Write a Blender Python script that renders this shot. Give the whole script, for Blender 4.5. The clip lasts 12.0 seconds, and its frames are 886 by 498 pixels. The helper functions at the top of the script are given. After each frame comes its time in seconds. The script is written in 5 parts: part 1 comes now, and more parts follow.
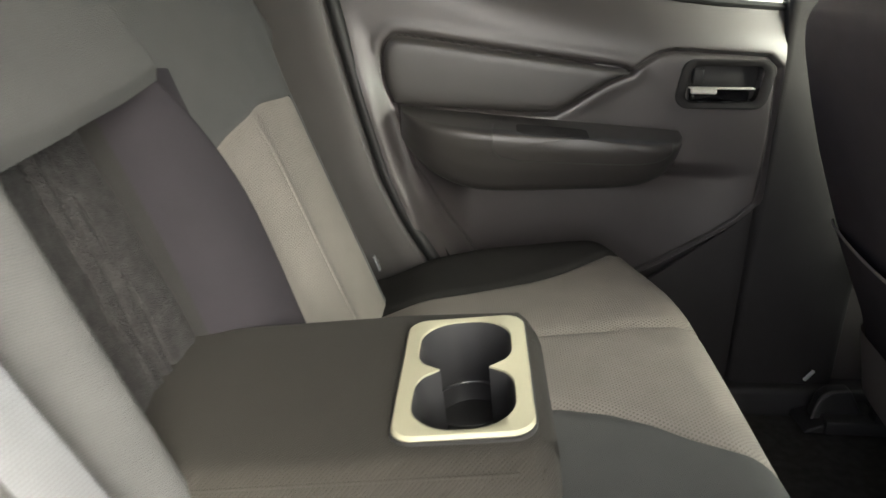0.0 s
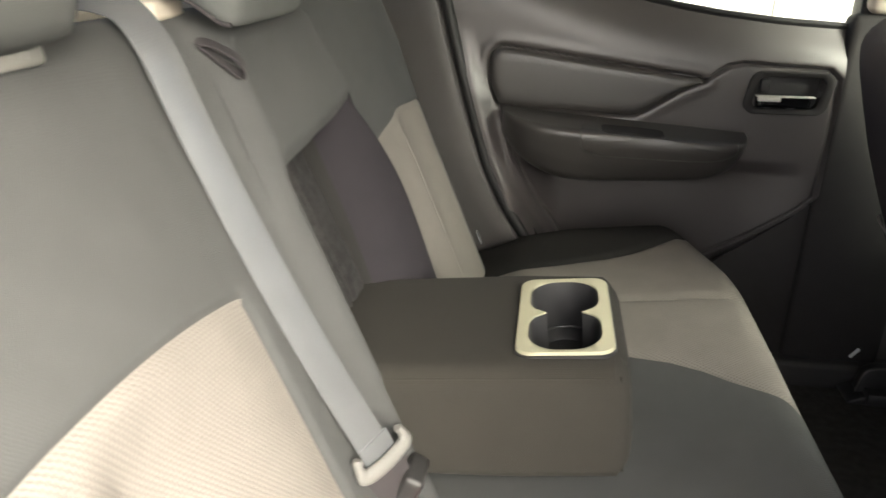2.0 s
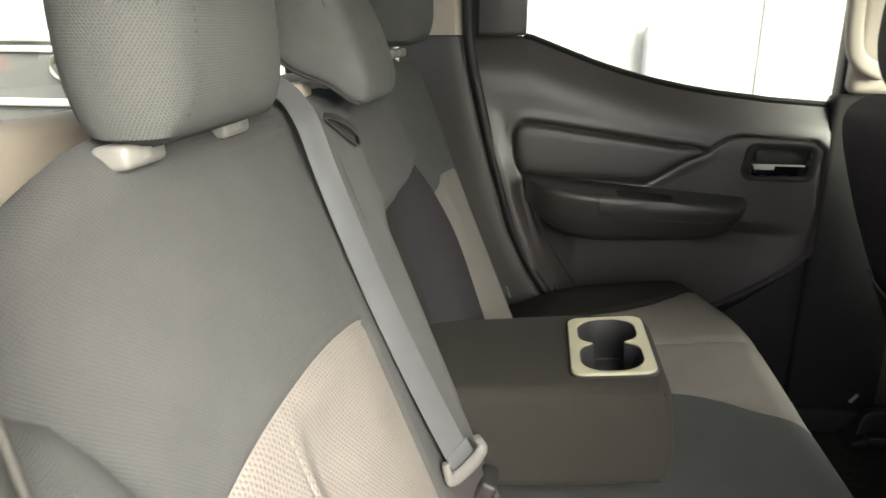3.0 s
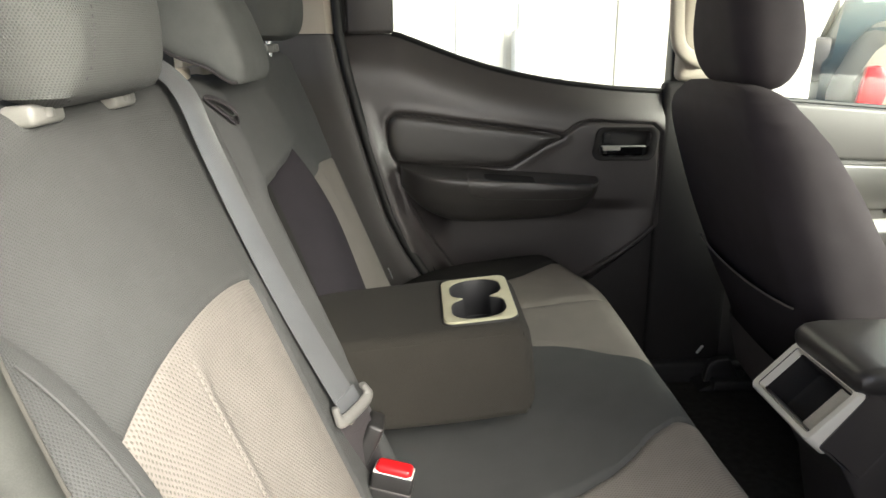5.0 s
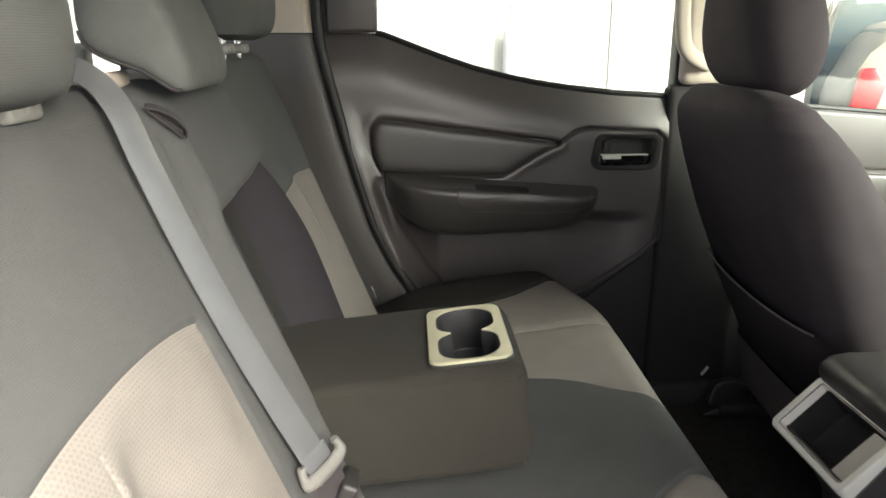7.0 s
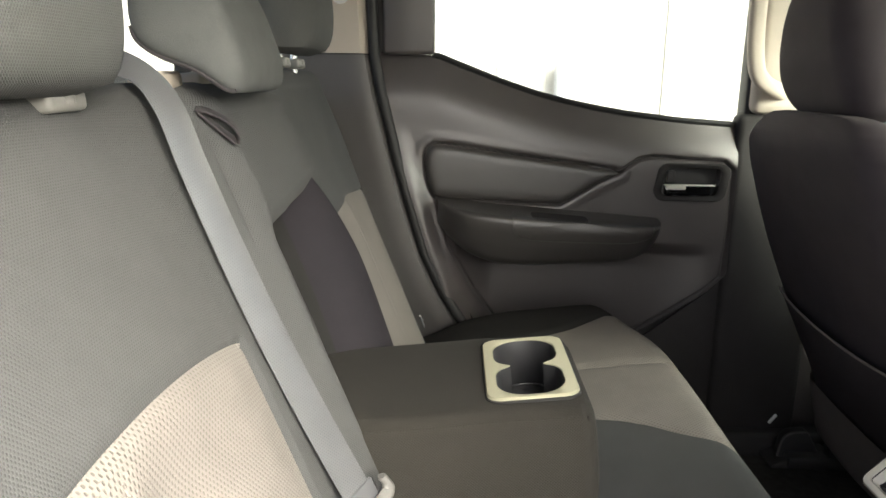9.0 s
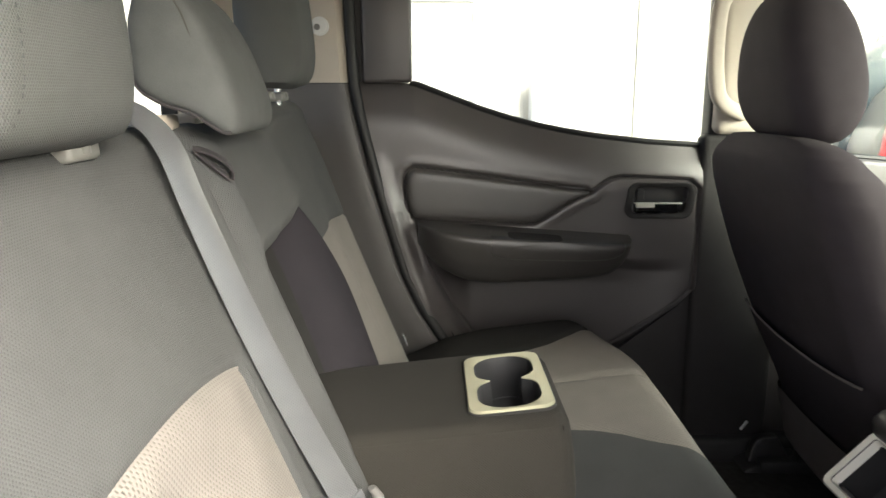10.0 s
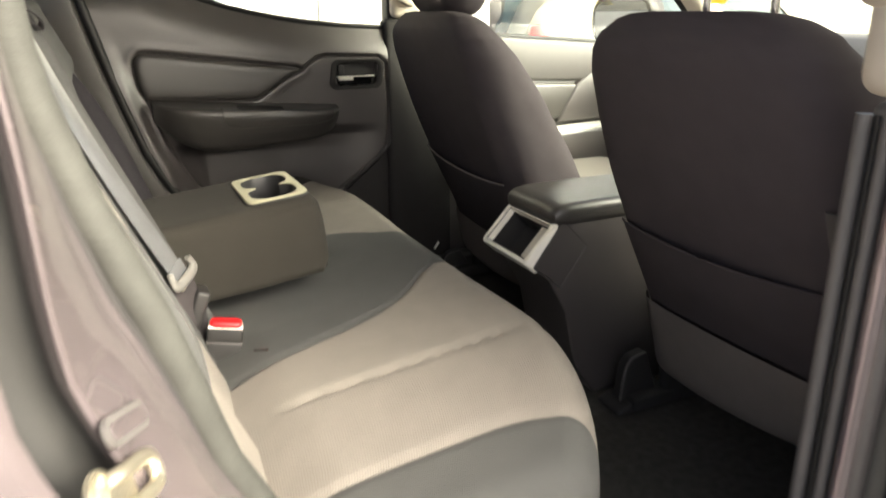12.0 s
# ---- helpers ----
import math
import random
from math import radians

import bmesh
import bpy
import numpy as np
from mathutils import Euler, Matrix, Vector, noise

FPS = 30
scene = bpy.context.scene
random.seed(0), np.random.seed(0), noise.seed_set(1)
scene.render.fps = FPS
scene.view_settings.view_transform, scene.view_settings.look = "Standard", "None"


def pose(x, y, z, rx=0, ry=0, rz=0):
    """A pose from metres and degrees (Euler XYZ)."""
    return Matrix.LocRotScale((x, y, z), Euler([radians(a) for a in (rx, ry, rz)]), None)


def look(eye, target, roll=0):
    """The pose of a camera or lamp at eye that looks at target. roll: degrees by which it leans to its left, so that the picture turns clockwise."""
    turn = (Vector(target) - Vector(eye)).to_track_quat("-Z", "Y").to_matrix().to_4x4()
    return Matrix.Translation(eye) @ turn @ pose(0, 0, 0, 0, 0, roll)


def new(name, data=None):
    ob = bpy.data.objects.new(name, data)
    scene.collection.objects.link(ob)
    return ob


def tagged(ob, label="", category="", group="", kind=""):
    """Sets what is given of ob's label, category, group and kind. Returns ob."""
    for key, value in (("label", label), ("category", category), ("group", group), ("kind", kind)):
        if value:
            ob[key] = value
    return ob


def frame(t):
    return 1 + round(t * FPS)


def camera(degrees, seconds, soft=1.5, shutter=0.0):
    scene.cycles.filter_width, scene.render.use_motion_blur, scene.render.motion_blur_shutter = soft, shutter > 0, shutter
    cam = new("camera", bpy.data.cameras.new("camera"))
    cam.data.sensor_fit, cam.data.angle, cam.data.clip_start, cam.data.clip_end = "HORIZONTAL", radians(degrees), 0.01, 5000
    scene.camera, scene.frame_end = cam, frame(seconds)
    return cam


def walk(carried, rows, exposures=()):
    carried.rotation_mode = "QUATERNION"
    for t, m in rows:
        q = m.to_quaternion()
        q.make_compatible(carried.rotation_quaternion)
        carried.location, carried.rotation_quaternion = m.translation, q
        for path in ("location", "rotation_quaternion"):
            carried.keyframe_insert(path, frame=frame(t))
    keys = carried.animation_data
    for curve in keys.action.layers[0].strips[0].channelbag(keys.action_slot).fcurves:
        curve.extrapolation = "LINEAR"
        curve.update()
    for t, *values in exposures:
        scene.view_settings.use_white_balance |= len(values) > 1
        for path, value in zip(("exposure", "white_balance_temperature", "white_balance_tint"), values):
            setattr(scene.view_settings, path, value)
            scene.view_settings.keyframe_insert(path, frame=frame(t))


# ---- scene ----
cam = camera(63.8, 12.0, shutter=0.5)
PATH = [
    (0, (0.36, -0.453, 0.797), (0.277, 1.408, 0.069), 0.3),
    (0.5, (0.339, -0.529, 0.818), (0.253, 1.323, 0.069), 0.2),
    (1, (0.344, -0.581, 0.845), (0.256, 1.258, 0.064), 0.2),
    (1.5, (0.352, -0.614, 0.864), (0.225, 1.22, 0.077), 0.2),
    (2, (0.327, -0.659, 0.873), (0.058, 1.161, 0.088), 0.4),
    (2.5, (0.291, -0.733, 0.893), (-0.015, 1.128, 0.227), 0.4),
    (3, (0.261, -0.801, 0.883), (0.012, 1.095, 0.296), 0.4),
    (3.5, (0.24, -0.854, 0.871), (0.134, 1.059, 0.298), 0.2),
    (3.7, (0.243, -0.877, 0.867), (0.17, 1.039, 0.296), 0.1),
    (5.3, (0.285, -0.901, 0.857), (0.359, 1.017, 0.293), -0.1),
    (5.5, (0.285, -0.892, 0.852), (0.361, 1.025, 0.287), -0.0),
    (6, (0.279, -0.88, 0.848), (0.355, 1.037, 0.284), -0.0),
    (6.5, (0.28, -0.862, 0.845), (0.369, 1.055, 0.281), -0.0),
    (7, (0.293, -0.785, 0.861), (0.38, 1.131, 0.297), -0.0),
    (7.5, (0.299, -0.727, 0.857), (0.196, 1.191, 0.299), 0.1),
    (7.7, (0.306, -0.726, 0.855), (0.099, 1.184, 0.3), 0.2),
    (9.3, (0.271, -0.736, 0.832), (0.272, 1.209, 0.37), 0.5),
    (9.5, (0.272, -0.744, 0.847), (0.279, 1.202, 0.386), 0.1),
    (10, (0.273, -0.778, 0.853), (0.299, 1.176, 0.426), -0.0),
    (10.5, (0.257, -0.826, 0.827), (0.524, 1.111, 0.406), -0.3),
    (11, (0.228, -0.904, 0.814), (0.807, 0.956, 0.362), -0.6),
    (11.5, (0.19, -1.006, 0.799), (0.962, 0.76, 0.266), -0.5),
    (12, (0.14, -1.124, 0.795), (0.942, 0.592, 0.153), -0.6),
]
walk(cam, [(t, look(eye, target, roll)) for t, eye, target, roll in PATH],
     [(0.0, 3.08, 6400, 1), (2.0, 2.86, 6550, 1), (3.0, 2.36, 6400, 1), (7.0, 2.50, 6350, 1), (9.3, 2.66, 6400, 1), (10.5, 2.60, 6450, 1), (12.0, 2.78, 7000, 1)])


# ---- world and light ----
world = bpy.data.worlds.new("overcast_sky")
scene.world = world
world.use_nodes = True
wn = world.node_tree
sky = wn.nodes.new("ShaderNodeTexSky")
sky.sky_type = 'NISHITA'
sky.sun_disc = False
sky.sun_elevation = radians(32)
sky.sun_rotation = radians(141)
sky.air_density, sky.dust_density, sky.ozone_density = 0.22, 5.0, 0.0
wn.nodes["Background"].inputs[1].default_value = 0.15
wn.links.new(sky.outputs[0], wn.nodes["Background"].inputs[0])
sun_data = bpy.data.lights.new("sun", 'SUN')
sun_data.energy, sun_data.angle, sun_data.color = 1.4, radians(52), (1.0, 0.98, 0.94)
sun = new("sun", sun_data)
sun.matrix_world = look((4.5, -5.2, 4.6), (0.3, 0.0, 0.5))


# ---- materials ----
def material(name, color, rough=0.6, metal=0.0, spec=0.5, sheen=0.0, coat=0.0):
    m = bpy.data.materials.new(name)
    m.use_nodes = True
    b = m.node_tree.nodes["Principled BSDF"]
    b.inputs["Base Color"].default_value = (*color, 1)
    b.inputs["Roughness"].default_value = rough
    b.inputs["Metallic"].default_value = metal
    b.inputs["Specular IOR Level"].default_value = spec
    b.inputs["Sheen Weight"].default_value = sheen
    b.inputs["Coat Weight"].default_value = coat
    return m


def node(m, kind, **values):
    n = m.node_tree.nodes.new(kind)
    for k, v in values.items():
        if k == "operation":
            n.operation = v
        elif k == "blend":
            n.data_type, n.blend_type = 'RGBA', v
        else:
            n.inputs[k].default_value = v
    return n


def link(m, a, b):
    m.node_tree.links.new(a, b)


def mottle(m, color, amount=0.18, scale=30.0, fine=900.0, bump=0.08, dist=0.001, uv=False):
    """Varied colour at two scales and fine relief."""
    b = m.node_tree.nodes["Principled BSDF"]
    tc = m.node_tree.nodes.new("ShaderNodeTexCoord")
    src = tc.outputs["UV" if uv else "Object"]
    big = node(m, "ShaderNodeTexNoise", Scale=scale, Detail=4.0)
    small = node(m, "ShaderNodeTexNoise", Scale=fine, Detail=2.0)
    link(m, src, big.inputs["Vector"])
    link(m, src, small.inputs["Vector"])
    mix = node(m, "ShaderNodeMath", operation='ADD')
    link(m, big.outputs["Fac"], mix.inputs[0])
    link(m, small.outputs["Fac"], mix.inputs[1])
    ramp = m.node_tree.nodes.new("ShaderNodeMapRange")
    ramp.inputs["From Min"].default_value, ramp.inputs["From Max"].default_value = 0.6, 1.4
    ramp.inputs["To Min"].default_value, ramp.inputs["To Max"].default_value = 1 - amount, 1 + amount
    link(m, mix.outputs[0], ramp.inputs["Value"])
    tint = node(m, "ShaderNodeMix", blend='MULTIPLY', Factor=1.0)
    tint.inputs[6].default_value = (*color, 1)
    link(m, ramp.outputs["Result"], tint.inputs[7])
    link(m, tint.outputs[2], b.inputs["Base Color"])
    bm_ = node(m, "ShaderNodeBump", Strength=bump, Distance=dist)
    link(m, small.outputs["Fac"], bm_.inputs["Height"])
    link(m, bm_.outputs[0], b.inputs["Normal"])
    return tint, bm_, src


def knit(name, color, pitch, depth, dark, rough=0.9, sharp=(0.2, 0.9), sheen=0.03, dist=0.0006, squash=1.0):
    """Woven cloth with staggered pits on the unwrapped surface, in metres."""
    m = material(name, color, rough, sheen=sheen, spec=0.25)
    b = m.node_tree.nodes["Principled BSDF"]
    b.inputs["Sheen Roughness"].default_value = 0.5
    tint, bump_, src = mottle(m, color, 0.10, 22.0, 1500.0, 0.12, 0.0005, uv=True)
    sep = m.node_tree.nodes.new("ShaderNodeSeparateXYZ")
    link(m, src, sep.inputs[0])
    waves = []
    for axis, f in (("X", 1.0), ("Y", squash)):
        k = node(m, "ShaderNodeMath", operation='MULTIPLY')
        k.inputs[1].default_value = 2 * math.pi / pitch * f
        link(m, sep.outputs[axis], k.inputs[0])
        s = node(m, "ShaderNodeMath", operation='SINE')
        link(m, k.outputs[0], s.inputs[0])
        waves.append(s)
    prod = node(m, "ShaderNodeMath", operation='MULTIPLY')
    link(m, waves[0].outputs[0], prod.inputs[0])
    link(m, waves[1].outputs[0], prod.inputs[1])
    pit = m.node_tree.nodes.new("ShaderNodeMapRange")
    pit.interpolation_type = 'SMOOTHSTEP'
    pit.inputs["From Min"].default_value, pit.inputs["From Max"].default_value = sharp
    link(m, prod.outputs[0], pit.inputs["Value"])
    shade = node(m, "ShaderNodeMix", blend='MULTIPLY')
    link(m, pit.outputs["Result"], shade.inputs["Factor"])
    link(m, tint.outputs[2], shade.inputs[6])
    shade.inputs[7].default_value = (dark, dark, dark, 1)
    link(m, shade.outputs[2], b.inputs["Base Color"])
    inv = node(m, "ShaderNodeMath", operation='SUBTRACT')
    inv.inputs[0].default_value = 1.0
    link(m, pit.outputs["Result"], inv.inputs[1])
    bump2 = node(m, "ShaderNodeBump", Strength=depth, Distance=dist)
    link(m, inv.outputs[0], bump2.inputs["Height"])
    link(m, bump_.outputs[0], bump2.inputs["Normal"])
    link(m, bump2.outputs[0], b.inputs["Normal"])
    return m


def plain(name, color, rough, amount=0.12, scale=25.0, fine=700.0, bump=0.1, dist=0.0008, **kw):
    m = material(name, color, rough, **kw)
    mottle(m, color, amount, scale, fine, bump, dist)
    return m


M_CHAR = knit("charcoal_knit", (0.077, 0.078, 0.077), 0.0025, 0.7, 0.70, sharp=(-0.1, 0.8), squash=0.7)
M_HEAD = knit("coarse_charcoal_knit", (0.116, 0.119, 0.114), 0.0023, 0.9, 0.70, sharp=(-0.2, 0.8), dist=0.0008, squash=0.7)
M_LINING = knit("mauve_grey_lining_cloth", (0.032, 0.029, 0.033), 0.0027, 0.4, 0.8, sheen=0.0)
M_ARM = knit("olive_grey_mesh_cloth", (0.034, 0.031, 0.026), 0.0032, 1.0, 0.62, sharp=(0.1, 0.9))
M_BEIGE = knit("beige_perforated_cloth", (0.222, 0.202, 0.182), 0.0046, 0.9, 0.67, sharp=(0.05, 0.8), dist=0.0008, squash=0.72)
M_BACKCLOTH = knit("dark_seat_back_cloth", (0.075, 0.066, 0.071), 0.0027, 0.3, 0.8, sheen=0.0)
M_VINYL = plain("grey_vinyl", (0.19, 0.168, 0.156), 0.62, 0.08, 30, 1400, 0.15)
# lining cloth with the recess and far corner shade put into its colour
M_SHADE_CLOTH = knit("shade_darkened_cloth", (0.030, 0.029, 0.028), 0.003, 0.5, 0.7, sheen=0.0)
for m_ in (M_LINING, M_SHADE_CLOTH, M_BACKCLOTH):
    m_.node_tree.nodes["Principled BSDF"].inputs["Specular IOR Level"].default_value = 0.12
M_DOOR = plain("dark_grained_plastic", (0.074, 0.066, 0.065), 0.36, 0.08, 18, 1600, 0.22, 0.0006, spec=0.95)
M_PAD = plain("black_leatherette", (0.050, 0.046, 0.044), 0.38, 0.08, 25, 1100, 0.25, 0.0006, spec=0.85)
M_BLACK = plain("black_plastic", (0.030, 0.029, 0.029), 0.45, 0.1, 30, 900, 0.12)
M_LINER = plain("dark_grey_cup_plastic", (0.036, 0.036, 0.038), 0.32, 0.08, 25, 1100, 0.1, 0.0005, spec=0.6)
M_CLOTH = plain("charcoal_fine_cloth", (0.105, 0.108, 0.104), 0.9, 0.14, 40, 1500, 0.5, 0.0006, spec=0.2)
M_MATT = plain("matt_black_plastic", (0.033, 0.031, 0.031), 0.7, 0.1, 30, 900, 0.12, spec=0.25)
M_RUBBER = plain("black_rubber", (0.014, 0.014, 0.014), 0.55, 0.1, 40, 800, 0.08)
M_TRIM = plain("grey_pillar_plastic", (0.100, 0.094, 0.092), 0.38, 0.06, 20, 1500, 0.18)
M_BEDGREY = plain("grey_bed_liner", (0.15, 0.147, 0.135), 0.75, 0.12, 60, 1500, 0.3)
M_SEAL = plain("grey_cloth_seal", (0.056, 0.053, 0.046), 0.75, 0.12, 60, 1500, 0.3)
M_SEALRIB = plain("ribbed_seal_cloth", (0.042, 0.043, 0.039), 0.68, 0.3, 40, 1500, 0.3, spec=0.3)
_w = node(M_SEALRIB, "ShaderNodeTexWave", Scale=40.0, Distortion=6.0, Detail=3.0)
_w.bands_direction = 'Z'
_c = M_SEALRIB.node_tree.nodes.new("ShaderNodeTexCoord")
link(M_SEALRIB, _c.outputs["Object"], _w.inputs["Vector"])
_b = node(M_SEALRIB, "ShaderNodeBump", Strength=0.22, Distance=0.0006)
link(M_SEALRIB, _w.outputs["Fac"], _b.inputs["Height"])
link(M_SEALRIB, _b.outputs[0], M_SEALRIB.node_tree.nodes["Principled BSDF"].inputs["Normal"])
M_CREAM = plain("beige_trim_plastic", (0.56, 0.50, 0.42), 0.6, 0.05, 12, 1300, 0.12)
M_CARPET = plain("black_carpet", (0.085, 0.080, 0.070), 0.98, 0.5, 60, 2200, 1.0, 0.003)
# felt grey lowered so its colour helps darken the depth of the recess
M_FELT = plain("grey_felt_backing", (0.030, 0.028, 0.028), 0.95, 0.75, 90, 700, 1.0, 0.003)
M_PLATE = plain("champagne_satin_metal", (0.53, 0.51, 0.37), 0.42, 0.03, 14, 1200, 0.03, metal=0.35)
M_SATIN = plain("silver_satin_plastic", (0.93, 0.90, 0.81), 0.30, 0.04, 20, 1200, 0.04)
M_CHROME = plain("chrome", (0.82, 0.82, 0.83), 0.12, 0.02, 10, 400, 0.01, metal=1.0)
M_STEEL = plain("brushed_zinc_steel", (0.60, 0.56, 0.45), 0.35, 0.2, 60, 700, 0.1, metal=0.9)
M_SLEEVE = plain("light_grey_plastic", (0.21, 0.205, 0.19), 0.4, 0.06, 20, 900, 0.06)
M_RED = plain("red_button_plastic", (0.80, 0.012, 0.018), 0.28, 0.05, 20, 700, 0.03)
M_WEB = knit("grey_belt_webbing", (0.105, 0.108, 0.114), 0.0024, 0.35, 0.72, rough=0.27, sheen=0.25, squash=0.5)
M_WEB.node_tree.nodes["Principled BSDF"].inputs["Specular IOR Level"].default_value = 1.0
M_WEBDARK = knit("dark_webbing", (0.045, 0.040, 0.042), 0.0022, 0.5, 0.7, rough=0.7)
M_PAINT = plain("silver_mauve_car_paint", (0.21, 0.178, 0.187), 0.25, 0.04, 60, 2500, 0.012, metal=0.6, coat=0.6)
M_THREAD = plain("grey_thread", (0.06, 0.06, 0.06), 0.8, 0.1)
M_WHITE = plain("white_plastic", (0.75, 0.75, 0.73), 0.4, 0.05)

M_GLOSS = plain("gloss_black_plastic", (0.01, 0.01, 0.011), 0.08, 0.1, 20, 500, 0.01)


def glass(name, color):
    m = bpy.data.materials.new(name)
    m.use_nodes = True
    n = m.node_tree
    n.nodes.remove(n.nodes["Principled BSDF"])
    clear = n.nodes.new("ShaderNodeBsdfTransparent")
    clear.inputs[0].default_value = (*color, 1)
    gloss = n.nodes.new("ShaderNodeBsdfGlossy")
    gloss.inputs["Roughness"].default_value = 0.02
    mix = n.nodes.new("ShaderNodeMixShader")
    mix.inputs[0].default_value = 0.05
    n.links.new(clear.outputs[0], mix.inputs[1])
    n.links.new(gloss.outputs[0], mix.inputs[2])
    n.links.new(mix.outputs[0], n.nodes["Material Output"].inputs[0])
    return m


M_GLASS = glass("window_glass", (0.93, 0.95, 0.94))
M_TINT = glass("tinted_glass", (0.30, 0.31, 0.31))
M_SCREEN = glass("windscreen_glass", (0.86, 0.89, 0.87))


# ---- mesh helpers ----
def part(name, me, mat, parent=None, label="", smooth=True):
    """Links a mesh or bmesh as one object, under a thing or a part."""
    if isinstance(me, bmesh.types.BMesh):
        bm, me = me, bpy.data.meshes.new(name)
        bm.normal_update()
        bm.to_mesh(me)
        bm.free()
    me.materials.clear()
    me.materials.append(mat)
    if smooth:
        me.polygons.foreach_set("use_smooth", [True] * len(me.polygons))
        me.set_sharp_from_angle(angle=radians(38))
    ob = new(name, me)
    ob.parent = parent
    if label:
        ob["label"] = label
    return ob


def thing(name, label, category, group="", kind=""):
    return tagged(new(name), label, category, group, kind)


def surf(name, rows, closed=False, caps=False, thick=0.0):
    """A sheet through rows of points, unwrapped in metres. closed: each row is a ring. thick: depth behind the sheet."""
    nu, nv = len(rows), len(rows[0])
    verts = [tuple(p) for r in rows for p in r]
    faces, uvs = [], []
    a = np.array(verts).reshape(nu, nv, 3)
    mid = nv // 2
    v_len = np.r_[0, np.cumsum(np.linalg.norm(np.diff(a[:, mid], axis=0), axis=1))]
    ring = np.concatenate([a, a[:, :1]], axis=1)
    u_len = np.concatenate([np.zeros((nu, 1)), np.cumsum(np.linalg.norm(np.diff(ring, axis=1), axis=2), axis=1)], axis=1)
    u_len = u_len - u_len[:, mid:mid + 1]
    last = nv if closed else nv - 1
    for i in range(nu - 1):
        for j in range(last):
            k = (j + 1) % nv
            faces.append((i * nv + j, i * nv + k, (i + 1) * nv + k, (i + 1) * nv + j))
            uvs += [(u_len[i, j], v_len[i]), (u_len[i, j + 1], v_len[i]), (u_len[i + 1, j + 1], v_len[i + 1]), (u_len[i + 1, j], v_len[i + 1])]
    if caps:
        faces += [tuple(range(nv - 1, -1, -1)), tuple(range((nu - 1) * nv, nu * nv))]
        uvs += [(0, 0)] * (2 * nv)
    me = bpy.data.meshes.new(name)
    me.from_pydata(verts, [], faces)
    layer = me.uv_layers.new(name="UVMap")
    layer.data.foreach_set("uv", np.array(uvs).ravel())
    return me


def face_out(me):
    bm = bmesh.new()
    bm.from_mesh(me)
    bmesh.ops.recalc_face_normals(bm, faces=bm.faces)
    bm.to_mesh(me)
    bm.free()
    return me


def rounded(w, d, r, n=6):
    """Ring of a rounded rectangle about the origin."""
    r = min(r, w / 2 - 1e-4, d / 2 - 1e-4)
    out = []
    for cx, cy, a0 in ((w / 2 - r, d / 2 - r, 0), (-w / 2 + r, d / 2 - r, 90), (-w / 2 + r, -d / 2 + r, 180), (w / 2 - r, -d / 2 + r, 270)):
        for k in range(n + 1):
            a = radians(a0 + 90 * k / n)
            out.append((cx + r * math.cos(a), cy + r * math.sin(a)))
    return out


def rbox(sx, sy, sz, bevel=0.005, seg=3, at=(0, 0, 0), m=None):
    bm = bmesh.new()
    bmesh.ops.create_cube(bm, size=1.0)
    bmesh.ops.scale(bm, vec=(sx, sy, sz), verts=bm.verts)
    if bevel:
        bmesh.ops.bevel(bm, geom=bm.edges[:], offset=bevel, segments=seg, profile=0.5, affect='EDGES')
    bmesh.ops.transform(bm, matrix=(m if m else Matrix.Translation(at)), verts=bm.verts)
    return bm


def cyl(r, h, at=(0, 0, 0), m=None, seg=20, r2=None, bevel=0.0):
    bm = bmesh.new()
    bmesh.ops.create_cone(bm, cap_ends=True, segments=seg, radius1=r, radius2=r if r2 is None else r2, depth=h)
    if bevel:
        bmesh.ops.bevel(bm, geom=[e for e in bm.edges if e.calc_face_angle(0) > 1], offset=bevel, segments=2, affect='EDGES')
    bmesh.ops.transform(bm, matrix=(m if m else Matrix.Translation(at)), verts=bm.verts)
    return bm


def slab(points, y0, y1, bevel=0.0, seg=2, plane="xz"):
    """A polygon given in x and z, drawn out from y0 to y1 (plane xy: in x and y, from z y0 to z y1; yz likewise in x)."""
    bm = bmesh.new()
    def at(p, d):
        return {"xz": (p[0], d, p[1]), "xy": (p[0], p[1], d), "yz": (d, p[0], p[1])}[plane]
    a = [bm.verts.new(at(p, y0)) for p in points]
    b = [bm.verts.new(at(p, y1)) for p in points]
    n = len(points)
    bm.faces.new(a)
    bm.faces.new(b[::-1])
    for i in range(n):
        bm.faces.new((a[i], b[i], b[(i + 1) % n], a[(i + 1) % n]))
    bmesh.ops.recalc_face_normals(bm, faces=bm.faces)
    if bevel:
        bmesh.ops.bevel(bm, geom=[e for e in bm.edges if e.calc_face_angle(0) > 0.6], offset=bevel, segments=seg, profile=0.5, affect='EDGES', clamp_overlap=True)
    return bm


def spline(pts, n=8):
    """Catmull-Rom through points."""
    p = [Vector(q) for q in pts]
    p = [p[0] * 2 - p[1]] + p + [p[-1] * 2 - p[-2]]
    out = []
    for i in range(1, len(p) - 2):
        for k in range(n):
            t = k / n
            a, b, c, d = p[i - 1:i + 3]
            out.append(0.5 * ((2 * b) + (c - a) * t + (2 * a - 5 * b + 4 * c - d) * t * t + (3 * b - a - 3 * c + d) * t ** 3))
    return out + [p[-2]]


